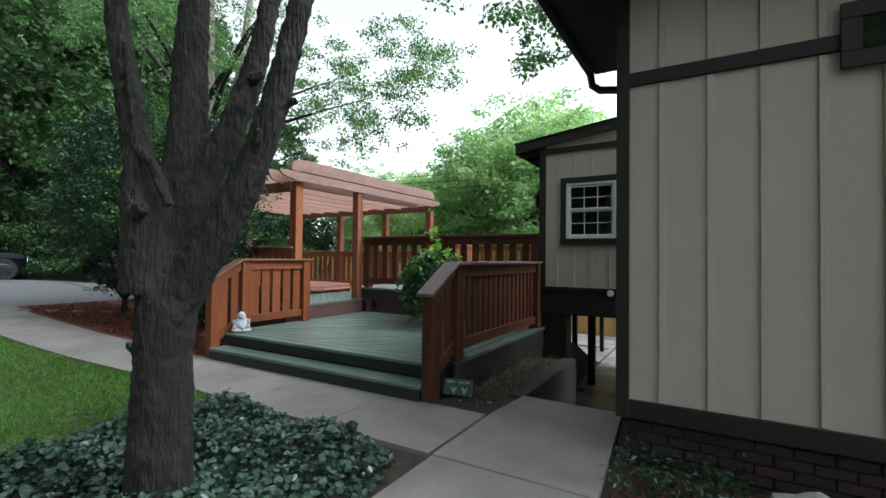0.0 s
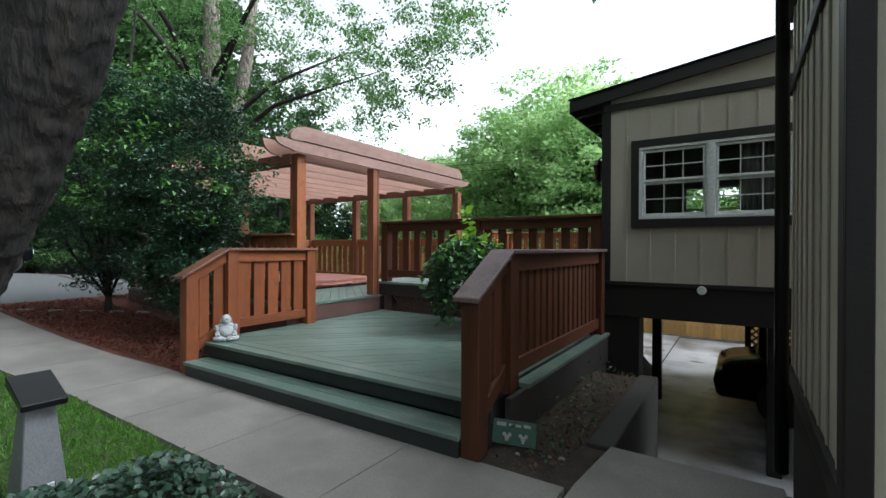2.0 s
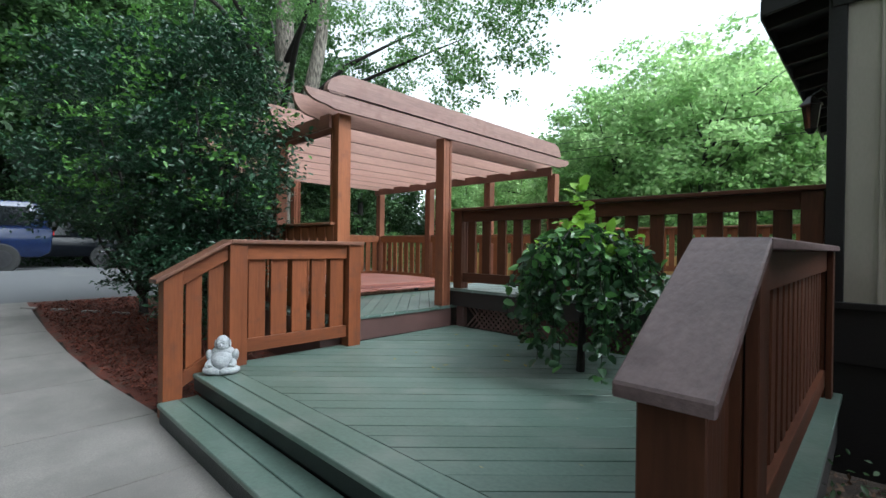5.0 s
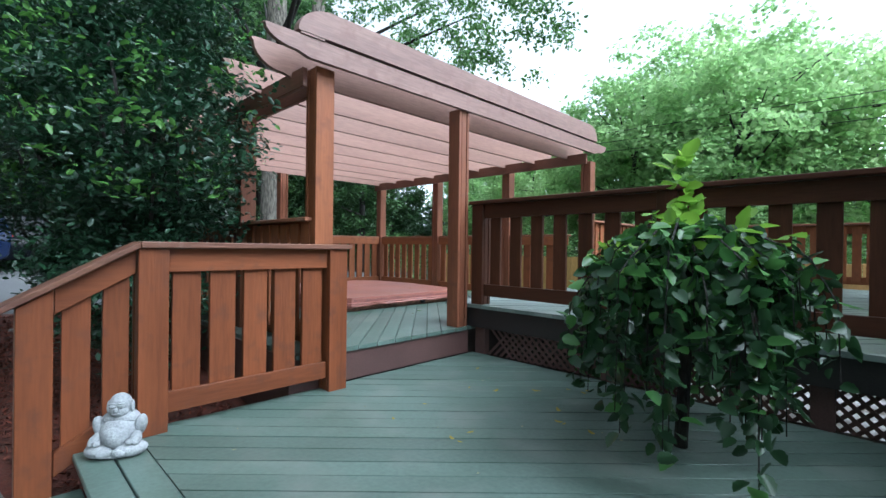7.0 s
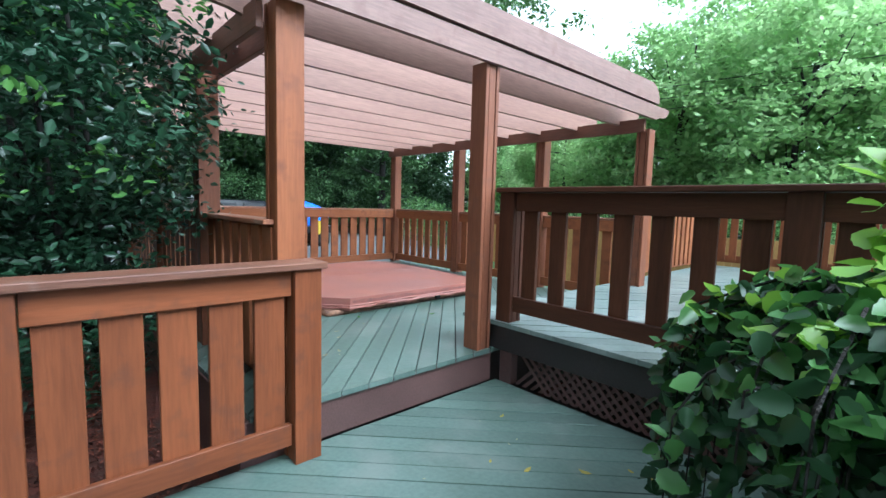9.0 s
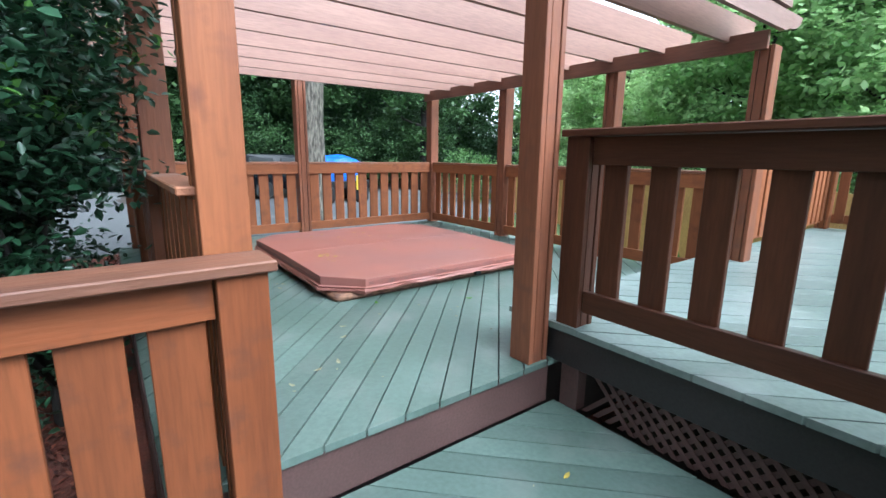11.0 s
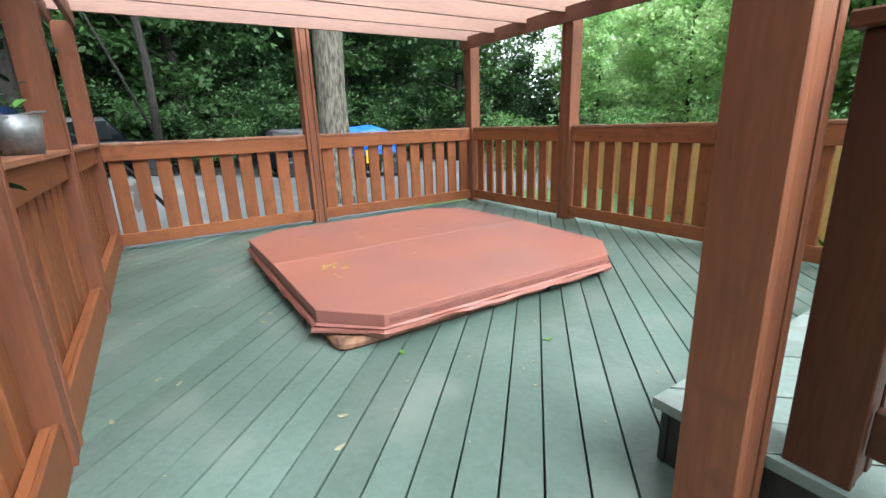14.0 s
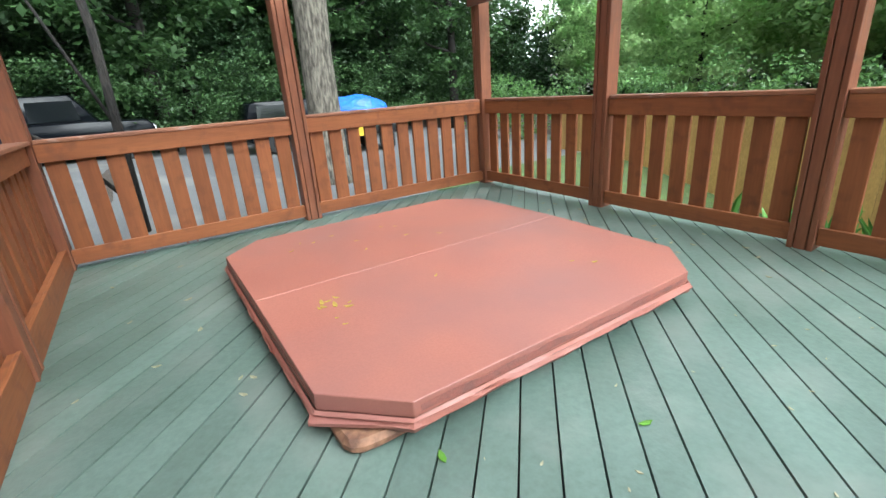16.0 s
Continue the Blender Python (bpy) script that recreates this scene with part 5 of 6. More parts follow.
ob = leaves("crown", np.concatenate(PB), 0.095, L_TREE, rt, RNG, 0.5, 0.7)
ob["kind"] = "stuff"
# slim trunks between rail and road
for i, (x, y, r, h) in enumerate(((-10.55, 6.92, 0.045, 7.5),)):
    t = thing("slim_tree", (x, y, ground_z(x, y)), "slim dark tree trunk growing by the west rail", "tree", "")
    bm = bmesh.new()
    tube(bm, [(0, 0, -0.1), (0.0, 0.05, h * 0.3), (-0.1, -0.1, h * 0.6), (0.1, 0.1, h)], [r * 1.3, r, r * 0.8, r * 0.3], 9, wob=0.1, seed=i)
    if i == 0:
        tube(bm, [(0, 0, 1.3), (-0.1, -0.55, 2.9), (-0.1, -0.9, 4.6)], [0.02, 0.014, 0.006], 7)
        tube(bm, [(0, 0, 0.3), (0.3, -0.5, 1.1), (0.5, -0.9, 1.4)], [0.028, 0.02, 0.012], 7)
    part("trunk", bm, BARK, t, smooth=True)
    P = blob_points(RNG, (0, 0, h), (1.6, 1.6, 1.4), 1500, 30, 0.2, 0.4, -1)
    leaves("crown", P, 0.1, L_TREE, t, RNG, 0.5, 0.4)["kind"] = "stuff"

# holly bushes beside the deck
for (bx, by, cx, cy, cz, r, n) in ((-7.9, 5.45, -7.0, 5.0, 2.35, (1.5, 1.0, 1.45), 24000), (-5.6, 5.75, -5.36, 5.45, 2.2, (1.34, 0.75, 1.45), 23000)):
    hb = thing("holly_bush", (bx, by, ground_z(bx, by)), "dense dark green holly bush on bare stems in red mulch", "bush", "holly bushes")
    bm = bmesh.new()
    rd = random.Random(int(-bx * 10))
    c = Vector((cx - bx, cy - by, cz - ground_z(bx, by)))
    tube(bm, [(0, 0, -0.1), (0.02, 0, 0.35)], [0.07, 0.05], 8)
    for i in range(9):
        e = c + Vector((rd.uniform(-0.8, 0.8) * r[0], rd.uniform(-0.7, 0.7) * r[1], rd.uniform(-0.3, 0.5) * r[2]))
        m = Vector((0.02, 0, 0.3)).lerp(e, 0.45) + Vector((rd.uniform(-0.1, 0.1), rd.uniform(-0.1, 0.1), -0.1))
        tube(bm, [(0.02, 0, 0.25), m, e], [0.03, 0.022, 0.01], 6)
    part("trunk", bm, BARKD, hb, smooth=True)
    rng = np.random.default_rng(int(-bx * 7))
    P = blob_points(rng, c, r, n, 150, 0.14, 0.6, -0.95)
    leaves("crown", P, 0.058, L_HOLLY, hb, rng, 0.7, 0.1, 0.5)["kind"] = "stuff"
    P = blob_points(rng, c + Vector((0, 0, 0.08)), (r[0] * 1.07, r[1] * 1.1, r[2] * 1.06), n // 10, 120, 0.09, 0.95, -0.5)
    leaves("new_growth", P, 0.06, L_HOLLYTIP, hb, rng, 0.9, 0.0, 0.5)["kind"] = "stuff"
    P = blob_points(rng, (0.1, -0.05, 0.75), (0.55, 0.45, 0.5), 1200, 26, 0.1, 0.5, -1)
    if bx > -7:
        P = np.concatenate([P, blob_points(rng, (0.35, -0.40, 1.15), (1.0, 0.45, 0.75), 9000, 60, 0.13, 0.4, -1)])
    leaves("low_shoot", P, 0.055, L_HOLLY, hb, rng, 0.7, 0.1, 0.5)["kind"] = "stuff"

# weeping mulberry on the lower deck
wm = thing("weeping_mulberry", (-1.48, 7.25, 0.0), "weeping mulberry with large drooping green leaves growing through the lower deck", "tree")
bm = bmesh.new()
tube(bm, [(0, 0, 0), (0.02, 0, 0.5), (-0.02, 0.02, 1.0), (0.0, 0, 1.12)], [0.035, 0.03, 0.035, 0.03], 9, wob=0.15)
part("trunk", bm, BARK, wm, smooth=True)
bm = bmesh.new()
rd = random.Random(8)
tips = []
for i in range(110):
    a = rd.uniform(0, 6.283)
    r = rd.uniform(0.2, 0.73)
    zt = rd.uniform(1.06, 1.22)
    ze = rd.uniform(0.1, 0.85) if r > 0.4 else rd.uniform(0.5, 0.95)
    c_, s_ = math.cos(a), math.sin(a)
    line = [Vector((0, 0, 1.05)), Vector((c_ * r * 0.45, s_ * r * 0.45, zt)), Vector((c_ * r * 0.85, s_ * r * 0.85, zt - 0.14)), Vector((c_ * r, s_ * r, (zt + ze) / 2)), Vector((c_ * r * 1.02, s_ * r * 1.02, ze))]
    tube(bm, line, [0.008, 0.007, 0.005, 0.004, 0.003], 4)
    for p, q in zip(line[:-1], line[1:]):
        k = max(2, int((q - p).length / 0.022))
        for j in range(k):
            tips.append(p.lerp(q, j / k) + Vector((rd.uniform(-0.05, 0.05), rd.uniform(-0.05, 0.05), rd.uniform(-0.03, 0.04))))
part("twig", bm, BARK, wm)["kind"] = "stuff"
T = np.array([tuple(t) for t in tips])
rng = np.random.default_rng(5)
# the lighter leaf gets commoner with height, painting light onto the top
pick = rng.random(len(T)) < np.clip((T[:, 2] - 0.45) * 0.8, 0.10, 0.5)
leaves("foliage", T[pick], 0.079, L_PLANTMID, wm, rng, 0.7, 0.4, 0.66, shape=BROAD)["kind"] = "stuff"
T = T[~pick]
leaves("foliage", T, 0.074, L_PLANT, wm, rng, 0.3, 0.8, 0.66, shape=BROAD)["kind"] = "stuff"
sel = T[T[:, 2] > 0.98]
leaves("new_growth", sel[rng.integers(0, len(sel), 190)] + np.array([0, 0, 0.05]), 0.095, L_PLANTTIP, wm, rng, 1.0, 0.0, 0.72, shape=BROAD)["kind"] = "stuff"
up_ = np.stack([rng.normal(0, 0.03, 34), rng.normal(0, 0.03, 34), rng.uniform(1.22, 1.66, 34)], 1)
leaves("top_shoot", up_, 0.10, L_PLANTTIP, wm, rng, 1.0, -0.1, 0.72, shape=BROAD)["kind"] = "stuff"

# ivy bed
n = 36000
x = RNG.uniform(-2.6, 0.72, n)
y = RNG.uniform(-1.6, 3.60, n)
edge = np.minimum.reduce([(x + 1.62 + 0.16 * np.sin(y * 3.0) + np.clip(1.2 - y, 0, 9) * 0.9), 0.70 - x - 0.45 * np.clip(y - 3.1, 0, 1), 3.60 - y - 0.25 * np.clip(x, 0, 1)])
keep = edge > RNG.random(n) * 0.08
x, y, edge = x[keep], y[keep], edge[keep]
h = 0.27 * np.clip(edge / 0.35, 0, 1) ** 0.7 * (0.75 + 0.35 * np.sin(x * 5.1 + 1) * np.sin(y * 4.3))
P = np.stack([x, y, GZ + 0.01 + h * (0.55 + 0.45 * RNG.random(len(x)))], 1)
ob = leaves("ivy_bed", P, 0.047, L_IVY, None, RNG, 1.4, 0.1, 0.9)
tagged(ob, "glossy dark green ivy covering the bed under the tree", "ivy", "", "stuff")
n = 170
x, y = RNG.uniform(0.16, 0.6, n), RNG.uniform(4.9, 7.4, n)
P = np.stack([x, y, GZ + 0.02 + RNG.random(n) ** 2 * 0.16], 1)
ob = leaves("bed_weeds", P, 0.045, L_DARK, None, RNG, 0.8, -0.2, 0.5)
tagged(ob, "sparse dark weeds in the soil bed beside the deck", "plants", "", "stuff")
P = np.stack([RNG.uniform(1.95, 2.75, 700), RNG.uniform(3.75, 4.32, 700), GZ + 0.02 + RNG.random(700) ** 1.5 * 0.2], 1)
ob = leaves("wall_weeds", P, 0.038, L_HOLLY, None, RNG, 0.8, -0.2, 0.5)
tagged(ob, "low dark weeds along the brick base of the wall", "plants", "", "stuff")
# grass blades
n = 34000
x = RNG.uniform(-7.5, -1.3, n)
y = 3.62 - RNG.random(n) ** 1.3 * 4.6
bx_ = -0.5 * (1 - np.exp(-np.maximum(-3.9 - x, 0) / 2.2))
keep = (y < 3.62 + bx_)
x, y = x[keep], y[keep]
z = GZ + 0.07 * np.maximum(-3.9 - x, 0)
ob = leaves("lawn_grass", np.stack([x, y, z], 1), 0.055, L_GRASS, None, RNG, 0.0, -1.2, 0.09)
tagged(ob, "short green lawn grass beside the walkway", "grass", "", "stuff")
# mulch chips
n = 9000
x = -3.8 - RNG.random(n) * 5.6
y = 4.75 + RNG.random(n) * 1.4 - 0.5 * (1 - np.exp(-np.maximum(-3.9 - x, 0) / 2.2))
z = GZ + 0.07 * np.maximum(-3.9 - x, 0) + 0.018 + RNG.random(n) * 0.02
ob = leaves("mulch_chips", np.stack([x, y, z], 1), 0.045, CHIP, None, RNG, 3, 0, 0.4)
tagged(ob, "loose red bark mulch chips in the bed", "mulch", "", "stuff")
n = 1400
P = np.stack([RNG.uniform(-9.5, -8.86, n), RNG.uniform(6.0, 8.6, n), np.full(n, 0.07)], 1)
ob = leaves("mulch_chips", P, 0.05, CHIP, None, RNG, 3, 0, 0.4)
tagged(ob, "loose red bark mulch chips outside the west rail", "mulch", "", "stuff")
P = np.stack([RNG.uniform(1.94, 3.8, 900), RNG.uniform(3.3, 4.33, 900), np.full(900, GZ + 0.01)], 1)
ob = leaves("mulch_chips", P, 0.045, CHIP, None, RNG, 3, 0, 0.4)
tagged(ob, "loose red bark mulch chips by the brick base", "mulch", "", "stuff")


# ---- vehicles ----
def wheel(parent, x, y, r, w):
    tyre = bmesh.new()
    bmesh.ops.create_cone(tyre, cap_ends=True, segments=24, radius1=r, radius2=r, depth=w, matrix=Matrix.Rotation(math.pi / 2, 4, "X"))
    wh = thing("wheel", (x, y, r), "", "")
    wh.parent = parent
    part("tyre", tyre, RUBBER, wh, "", 0.03)
    rim = bmesh.new()
    for s in (-1, 1):
        bmesh.ops.create_cone(rim, cap_ends=True, segments=16, radius1=r * 0.58, radius2=r * 0.5, depth=0.02, matrix=Matrix.Translation((0, s * (w / 2 + 0.008), 0)) @ Matrix.Rotation(math.pi / 2, 4, "X"))
    part("rim", rim, STEEL, wh)


def vehicle(name, loc, turn, paint, label, body, cabin, width, wheels, r, lights, windows):
    """body, cabin: side outlines (along, up); the front points along +x."""
    v = thing(name, loc, label, "car", "parked cars")
    v.rotation_euler = (0, 0, radians(turn))
    bm = bmesh.new()
    prism(bm, body, "y", -width / 2, width / 2)
    part("body", bm, paint, v, "", 0.05, True)
    bm = bmesh.new()
    vs = prism(bm, cabin, "y", -width / 2 + 0.05, width / 2 - 0.05)
    zt = max(p[1] for p in cabin)
    for q in vs:
        if q.co.z > zt - 0.2:
            q.co.y *= 0.88
    part("cabin", bm, paint, v, "", 0.03, True)
    for a, b, z0, z1 in windows:
        for s in (-1, 1):
            bm = bmesh.new()
            y_ = s * (width / 2 - 0.045)
            pts = [(a + 0.06, z0), (b - 0.02, z0), (b - 0.1, z1), (a + 0.1, z1)]
            prism(bm, pts, "y", y_ - 0.006, y_ + 0.006)
            for q in bm.verts:
                if q.co.z > z1 - 0.01:
                    q.co.y -= s * 0.055
            part("side_window", bm, CARGLASS, v)
    for x in wheels:
        for s in (-1, 1):
            wheel(v, x, s * (width / 2 - 0.08), r, 0.24)
    for x, z, mat, nm in lights:
        for s in (-1, 1):
            box(nm, mat, v, x - 0.03, x + 0.03, s * (width / 2 - 0.22) - 0.1, s * (width / 2 - 0.22) + 0.1, z - 0.08, z + 0.08, 0.01)
    return v


JB = [(-2.2, 0.55), (-2.2, 1.12), (0.55, 1.14), (2.0, 1.06), (2.15, 0.9), (2.15, 0.5), (1.8, 0.42), (-1.9, 0.42)]
JC = [(-2.15, 1.1), (-2.1, 1.78), (-1.9, 1.86), (0.35, 1.84), (0.85, 1.1)]
vehicle("black_jeep", (-21.2, 5.45, 0.10), 90, CARBLK, "black boxy four-by-four parked on the asphalt road", JB, JC, 1.85, (-1.45, 1.45), 0.41, ((2.16, 0.8, WHITE, "headlight"), (-2.21, 0.9, RED, "tail_light")), ((-2.0, -0.75, 1.18, 1.7), (-0.7, 0.5, 1.18, 1.7)))
SB = [(-2.3, 0.5), (-2.35, 1.1), (1.0, 1.12), (2.2, 1.0), (2.3, 0.6), (2.1, 0.38), (-2.1, 0.38)]
SC = [(-2.3, 1.08), (-2.1, 1.68), (-1.9, 1.74), (0.2, 1.72), (1.0, 1.1)]
vehicle("blue_wagon", (-15.2, 2.6, 0.28), -90, CARBLU, "navy blue sport utility car parked on the asphalt road", SB, SC, 1.85, (-1.4, 1.45), 0.36, ((2.3, 0.8, WHITE, "headlight"), (-2.34, 1.0, RED, "tail_light")), ((-2.0, -0.9, 1.15, 1.6), (-0.8, 0.2, 1.15, 1.6)))
vehicle("black_wagon", (-21.3, 12.45, -0.33), 90, CARBLK, "black sport utility car parked across the road", SB, SC, 1.85, (-1.4, 1.45), 0.36, ((2.3, 0.8, WHITE, "headlight"), (-2.34, 1.0, RED, "tail_light")), ((-2.0, -0.9, 1.15, 1.6), (-0.8, 0.2, 1.15, 1.6)))
vehicle("black_sedan", (3.55, 10.95, -1.45), 180, CARBLK, "glossy black sedan parked under the raised house", [(-2.3, 0.4), (-2.3, 0.85), (-1.2, 0.92), (1.3, 0.9), (2.15, 0.74), (2.33, 0.6), (2.28, 0.3), (-2.1, 0.28)], [(-1.9, 0.88), (-1.0, 1.38), (0.2, 1.4), (1.25, 0.88)], 1.8, (-1.4, 1.45), 0.33, ((2.24, 0.62, WHITE, "headlight"), (-2.3, 0.7, RED, "tail_light")), ((-0.9, 0.3, 0.93, 1.3),))
tr = thing("tarped_trailer", (-18.6, 13.2, -0.35), "small flatbed trailer with its load under a blue tarp", "trailer")
tr.scale = (0.9, 0.85, 1.08)
box("bed", BLACKM, tr, -0.9, 0.9, -1.5, 1.5, 0.5, 0.75, 0.02)
for y in (-0.8, 0.8):
    box("wheel", RUBBER, tr, -1.0, -0.75, y - 0.33, y + 0.33, 0.0, 0.6, 0.12)
    box("wheel", RUBBER, tr, 0.75, 1.0, y - 0.33, y + 0.33, 0.0, 0.6, 0.12)
bm = bmesh.new()
bmesh.ops.create_icosphere(bm, subdivisions=4, radius=1)
for v in bm.verts:
    k = 1 + 0.12 * noise.noise(v.co * 3.1)
    v.co = Vector((v.co.x * 0.95 * k, v.co.y * 1.45 * k, max(v.co.z, -0.5) * 0.62 * k + 1.0))
part("tarp", bm, TARP, tr, "crumpled blue tarp")
box("reflector", YELLOW, tr, 0.96, 0.99, -0.4, -0.1, 0.5, 0.9, 0.005)
box("reflector", YELLOW, tr, 0.96, 0.99, 0.5, 0.75, 0.45, 0.95, 0.005)

# ---- far white house and wires ----
fh = thing("far_house", (-36.5, 31.5, -1.6), "distant white house with grey roof among the trees", "house")
box("wall", FARWHITE, fh, -3.2, 3.2, -2.5, 2.5, 0, 3.4, 0)
bm = bmesh.new()
prism(bm, [(-2.9, 3.4), (2.9, 3.4), (0, 5.2)], "x", -3.5, 3.5)
part("roof", bm, PEBBLE, fh)
box("window", GLASS, fh, 3.2, 3.24, -1.0, 0.2, 1.2, 2.4, 0)
for i, dz in enumerate((0, 0.35, 0.7)):
    bm = bmesh.new()
    tube(bm, [(-30 + 6 * k, 20.0 + 0.2 * k, 4.6 + dz + 0.02 * (k - 6) ** 2) for k in range(13)], [0.012] * 13, 5)
    ob = part("utility_wire", bm, BLACKM)
    tagged(ob, "thin black overhead utility wire", "wire", "utility wires")
for x in (-30, 42):
    bm = bmesh.new()
    tube(bm, [(x, 20.0 + (2.4 if x > 0 else 0), -1.6), (x, 20.0 + (2.4 if x > 0 else 0), 7)], [0.15, 0.11], 10)
    tagged(part("utility_pole", bm, BARKD), "wooden utility pole carrying the wires", "pole", "utility poles")

# lattice under the house
lt = thing("carport_lattice", (2.6, 12.9, -1.45), "dark wooden lattice panel under the raised house", "lattice")
for k, nm in ((1, 0.0), (-1, 0.012)):
    bm = bmesh.new()
    x = -3.0
    while x < 3.0:
        q = [(x, 0.0), (x + 0.05, 0.0), (x + 0.05 + k * 1.9, 1.9), (x + k * 1.9, 1.9)]
        lo_, hi_ = -0.85, 1.2
        poly = q
        for lim, sg in ((lo_, 1), (hi_, -1)):
            out = []
            for i, p in enumerate(poly):
                r_ = poly[(i + 1) % len(poly)]
                f0, f1 = sg * (p[0] - lim), sg * (r_[0] - lim)
                if f0 >= 0:
                    out.append(p)
                if f0 * f1 < 0:
                    t = f0 / (f0 - f1)
                    out.append((p[0] + (r_[0] - p[0]) * t, p[1] + (r_[1] - p[1]) * t))
            poly = out
            if len(poly) < 3:
                break
        if len(poly) >= 3:
            prism(bm, poly, "y", nm, nm + 0.01)
        x += 0.13
    part("lath", bm, TRIM, lt)["kind"] = "stuff"
box("lattice_frame", TRIM, lt, -0.95, -0.85, -0.01, 0.03, 0, 1.9, 0.003)
box("lattice_frame", TRIM, lt, 1.2, 1.3, -0.01, 0.03, 0, 1.9, 0.003)

# ---- statue ----
bm = bmesh.new()


def lump(c, r, seg=3, turn=None):
    m = Matrix.Translation(c)
    if turn:
        m = m @ Euler([radians(a) for a in turn]).to_matrix().to_4x4()
    bmesh.ops.create_icosphere(bm, subdivisions=seg, radius=1, matrix=m @ Matrix.Diagonal((*r, 1)))


lump((0, 0, 0.095), (0.09, 0.078, 0.095))
lump((0, -0.028, 0.095), (0.066, 0.066, 0.062))
lump((0, 0.0, 0.235), (0.05, 0.047, 0.056))
lump((0, -0.012, 0.21), (0.044, 0.042, 0.036))
lump((0, 0.01, 0.165), (0.082, 0.055, 0.045))
for s in (-1, 1):
    lump((s * 0.07, -0.05, 0.035), (0.068, 0.05, 0.035), 3, (0, 0, s * 25))
    lump((s * 0.03, -0.088, 0.03), (0.04, 0.02, 0.022), 2, (0, 0, -s * 20))
    lump((s * 0.088, 0.0, 0.13), (0.028, 0.035, 0.055), 3, (10, s * 14, 0))
    lump((s * 0.085, -0.045, 0.085), (0.026, 0.045, 0.024), 3, (30, 0, s * 18))
    lump((s * 0.052, 0.0, 0.222), (0.009, 0.014, 0.034), 2)
    lump((s * 0.019, -0.044, 0.237), (0.016, 0.008, 0.01), 2)
    lump((s * 0.019, -0.044, 0.25), (0.018, 0.008, 0.004), 2)
    lump((s * 0.07, -0.075, 0.075), (0.018, 0.02, 0.014), 2)
lump((0, -0.052, 0.222), (0.010, 0.012, 0.012), 2)
lump((0, -0.048, 0.203), (0.021, 0.008, 0.005), 2)
lump((0, 0.0, 0.012), (0.115, 0.095, 0.016), 3)
for v in bm.verts:
    v.co += v.co.normalized() * 0.0025 * noise.noise(v.co * 60)
    v.co.z = max(v.co.z, 0)
stat = part("statue", bm, STONE, None, "", 0, True)
stat.location = (-3.50, 5.04, 0.001)
stat.scale = (1.06, 1.06, 1.06)
stat.rotation_euler = (0, 0, radians(56))
tagged(stat, "small pale grey cast-stone seated figure on the deck corner", "statue")

# ---- small things ----
bk = thing("metal_bucket", (-7.6, YS, UZ + 1.035), "dull grey galvanised bucket on the south rail cap", "bucket")
bm = bmesh.new()
bmesh.ops.create_cone(bm, cap_ends=False, segments=28, radius1=0.085, radius2=0.105, depth=0.16, matrix=Matrix.Translation((0, 0, 0.08)))
bmesh.ops.create_cone(bm, cap_ends=True, segments=28, radius1=0.085, radius2=0.085, depth=0.006, matrix=Matrix.Translation((0, 0, 0.004)))
ZINC = make_mat("zinc", (0.34, 0.35, 0.36), 0.45, (0.22, 0.22, 0.22), 14, metal=0.7, bump=0.15)
ob = part("bucket_body", bm, ZINC, bk, "", 0, True)
ob.modifiers.new("thick", "SOLIDIFY").thickness = 0.003
bm = bmesh.new()
tube(bm, [(0.105, 0, 0.15), (0.07, 0.09, 0.17), (0, 0.12, 0.175), (-0.07, 0.09, 0.17), (-0.105, 0, 0.15)], [0.004] * 5, 6)
part("bucket_handle", bm, ZINC, bk)
bk.location = (-6.0, YS, UZ + 1.035)

lantern = thing("wall_lantern", (-0.02, 8.35, 2.05), "black metal wall lantern with clear panes on the house corner", "lantern")
box("back_plate", BLACKM, lantern, 0.1, 0.12, -0.05, 0.05, 0.05, 0.25, 0.004)
bm = bmesh.new()
tube(bm, [(0.11, 0, 0.2), (0.03, 0, 0.32), (-0.04, 0, 0.27)], [0.01, 0.01, 0.01], 6)
part("arm", bm, BLACKM, lantern)
bm = bmesh.new()
bmesh.ops.create_cone(bm, cap_ends=True, segments=6, radius1=0.085, radius2=0.02, depth=0.07, matrix=Matrix.Translation((-0.04, 0, 0.23)))
part("hood", bm, BLACKM, lantern)
bm = bmesh.new()
bmesh.ops.create_cone(bm, cap_ends=True, segments=6, radius1=0.045, radius2=0.07, depth=0.19, matrix=Matrix.Translation((-0.04, 0, 0.098)))
part("glass_body", bm, GLASS, lantern, "glass body of the lantern")
bm = bmesh.new()
bmesh.ops.create_cone(bm, cap_ends=True, segments=6, radius1=0.02, radius2=0.05, depth=0.04, matrix=Matrix.Translation((-0.04, 0, -0.018)))
part("base_cup", bm, BLACKM, lantern)

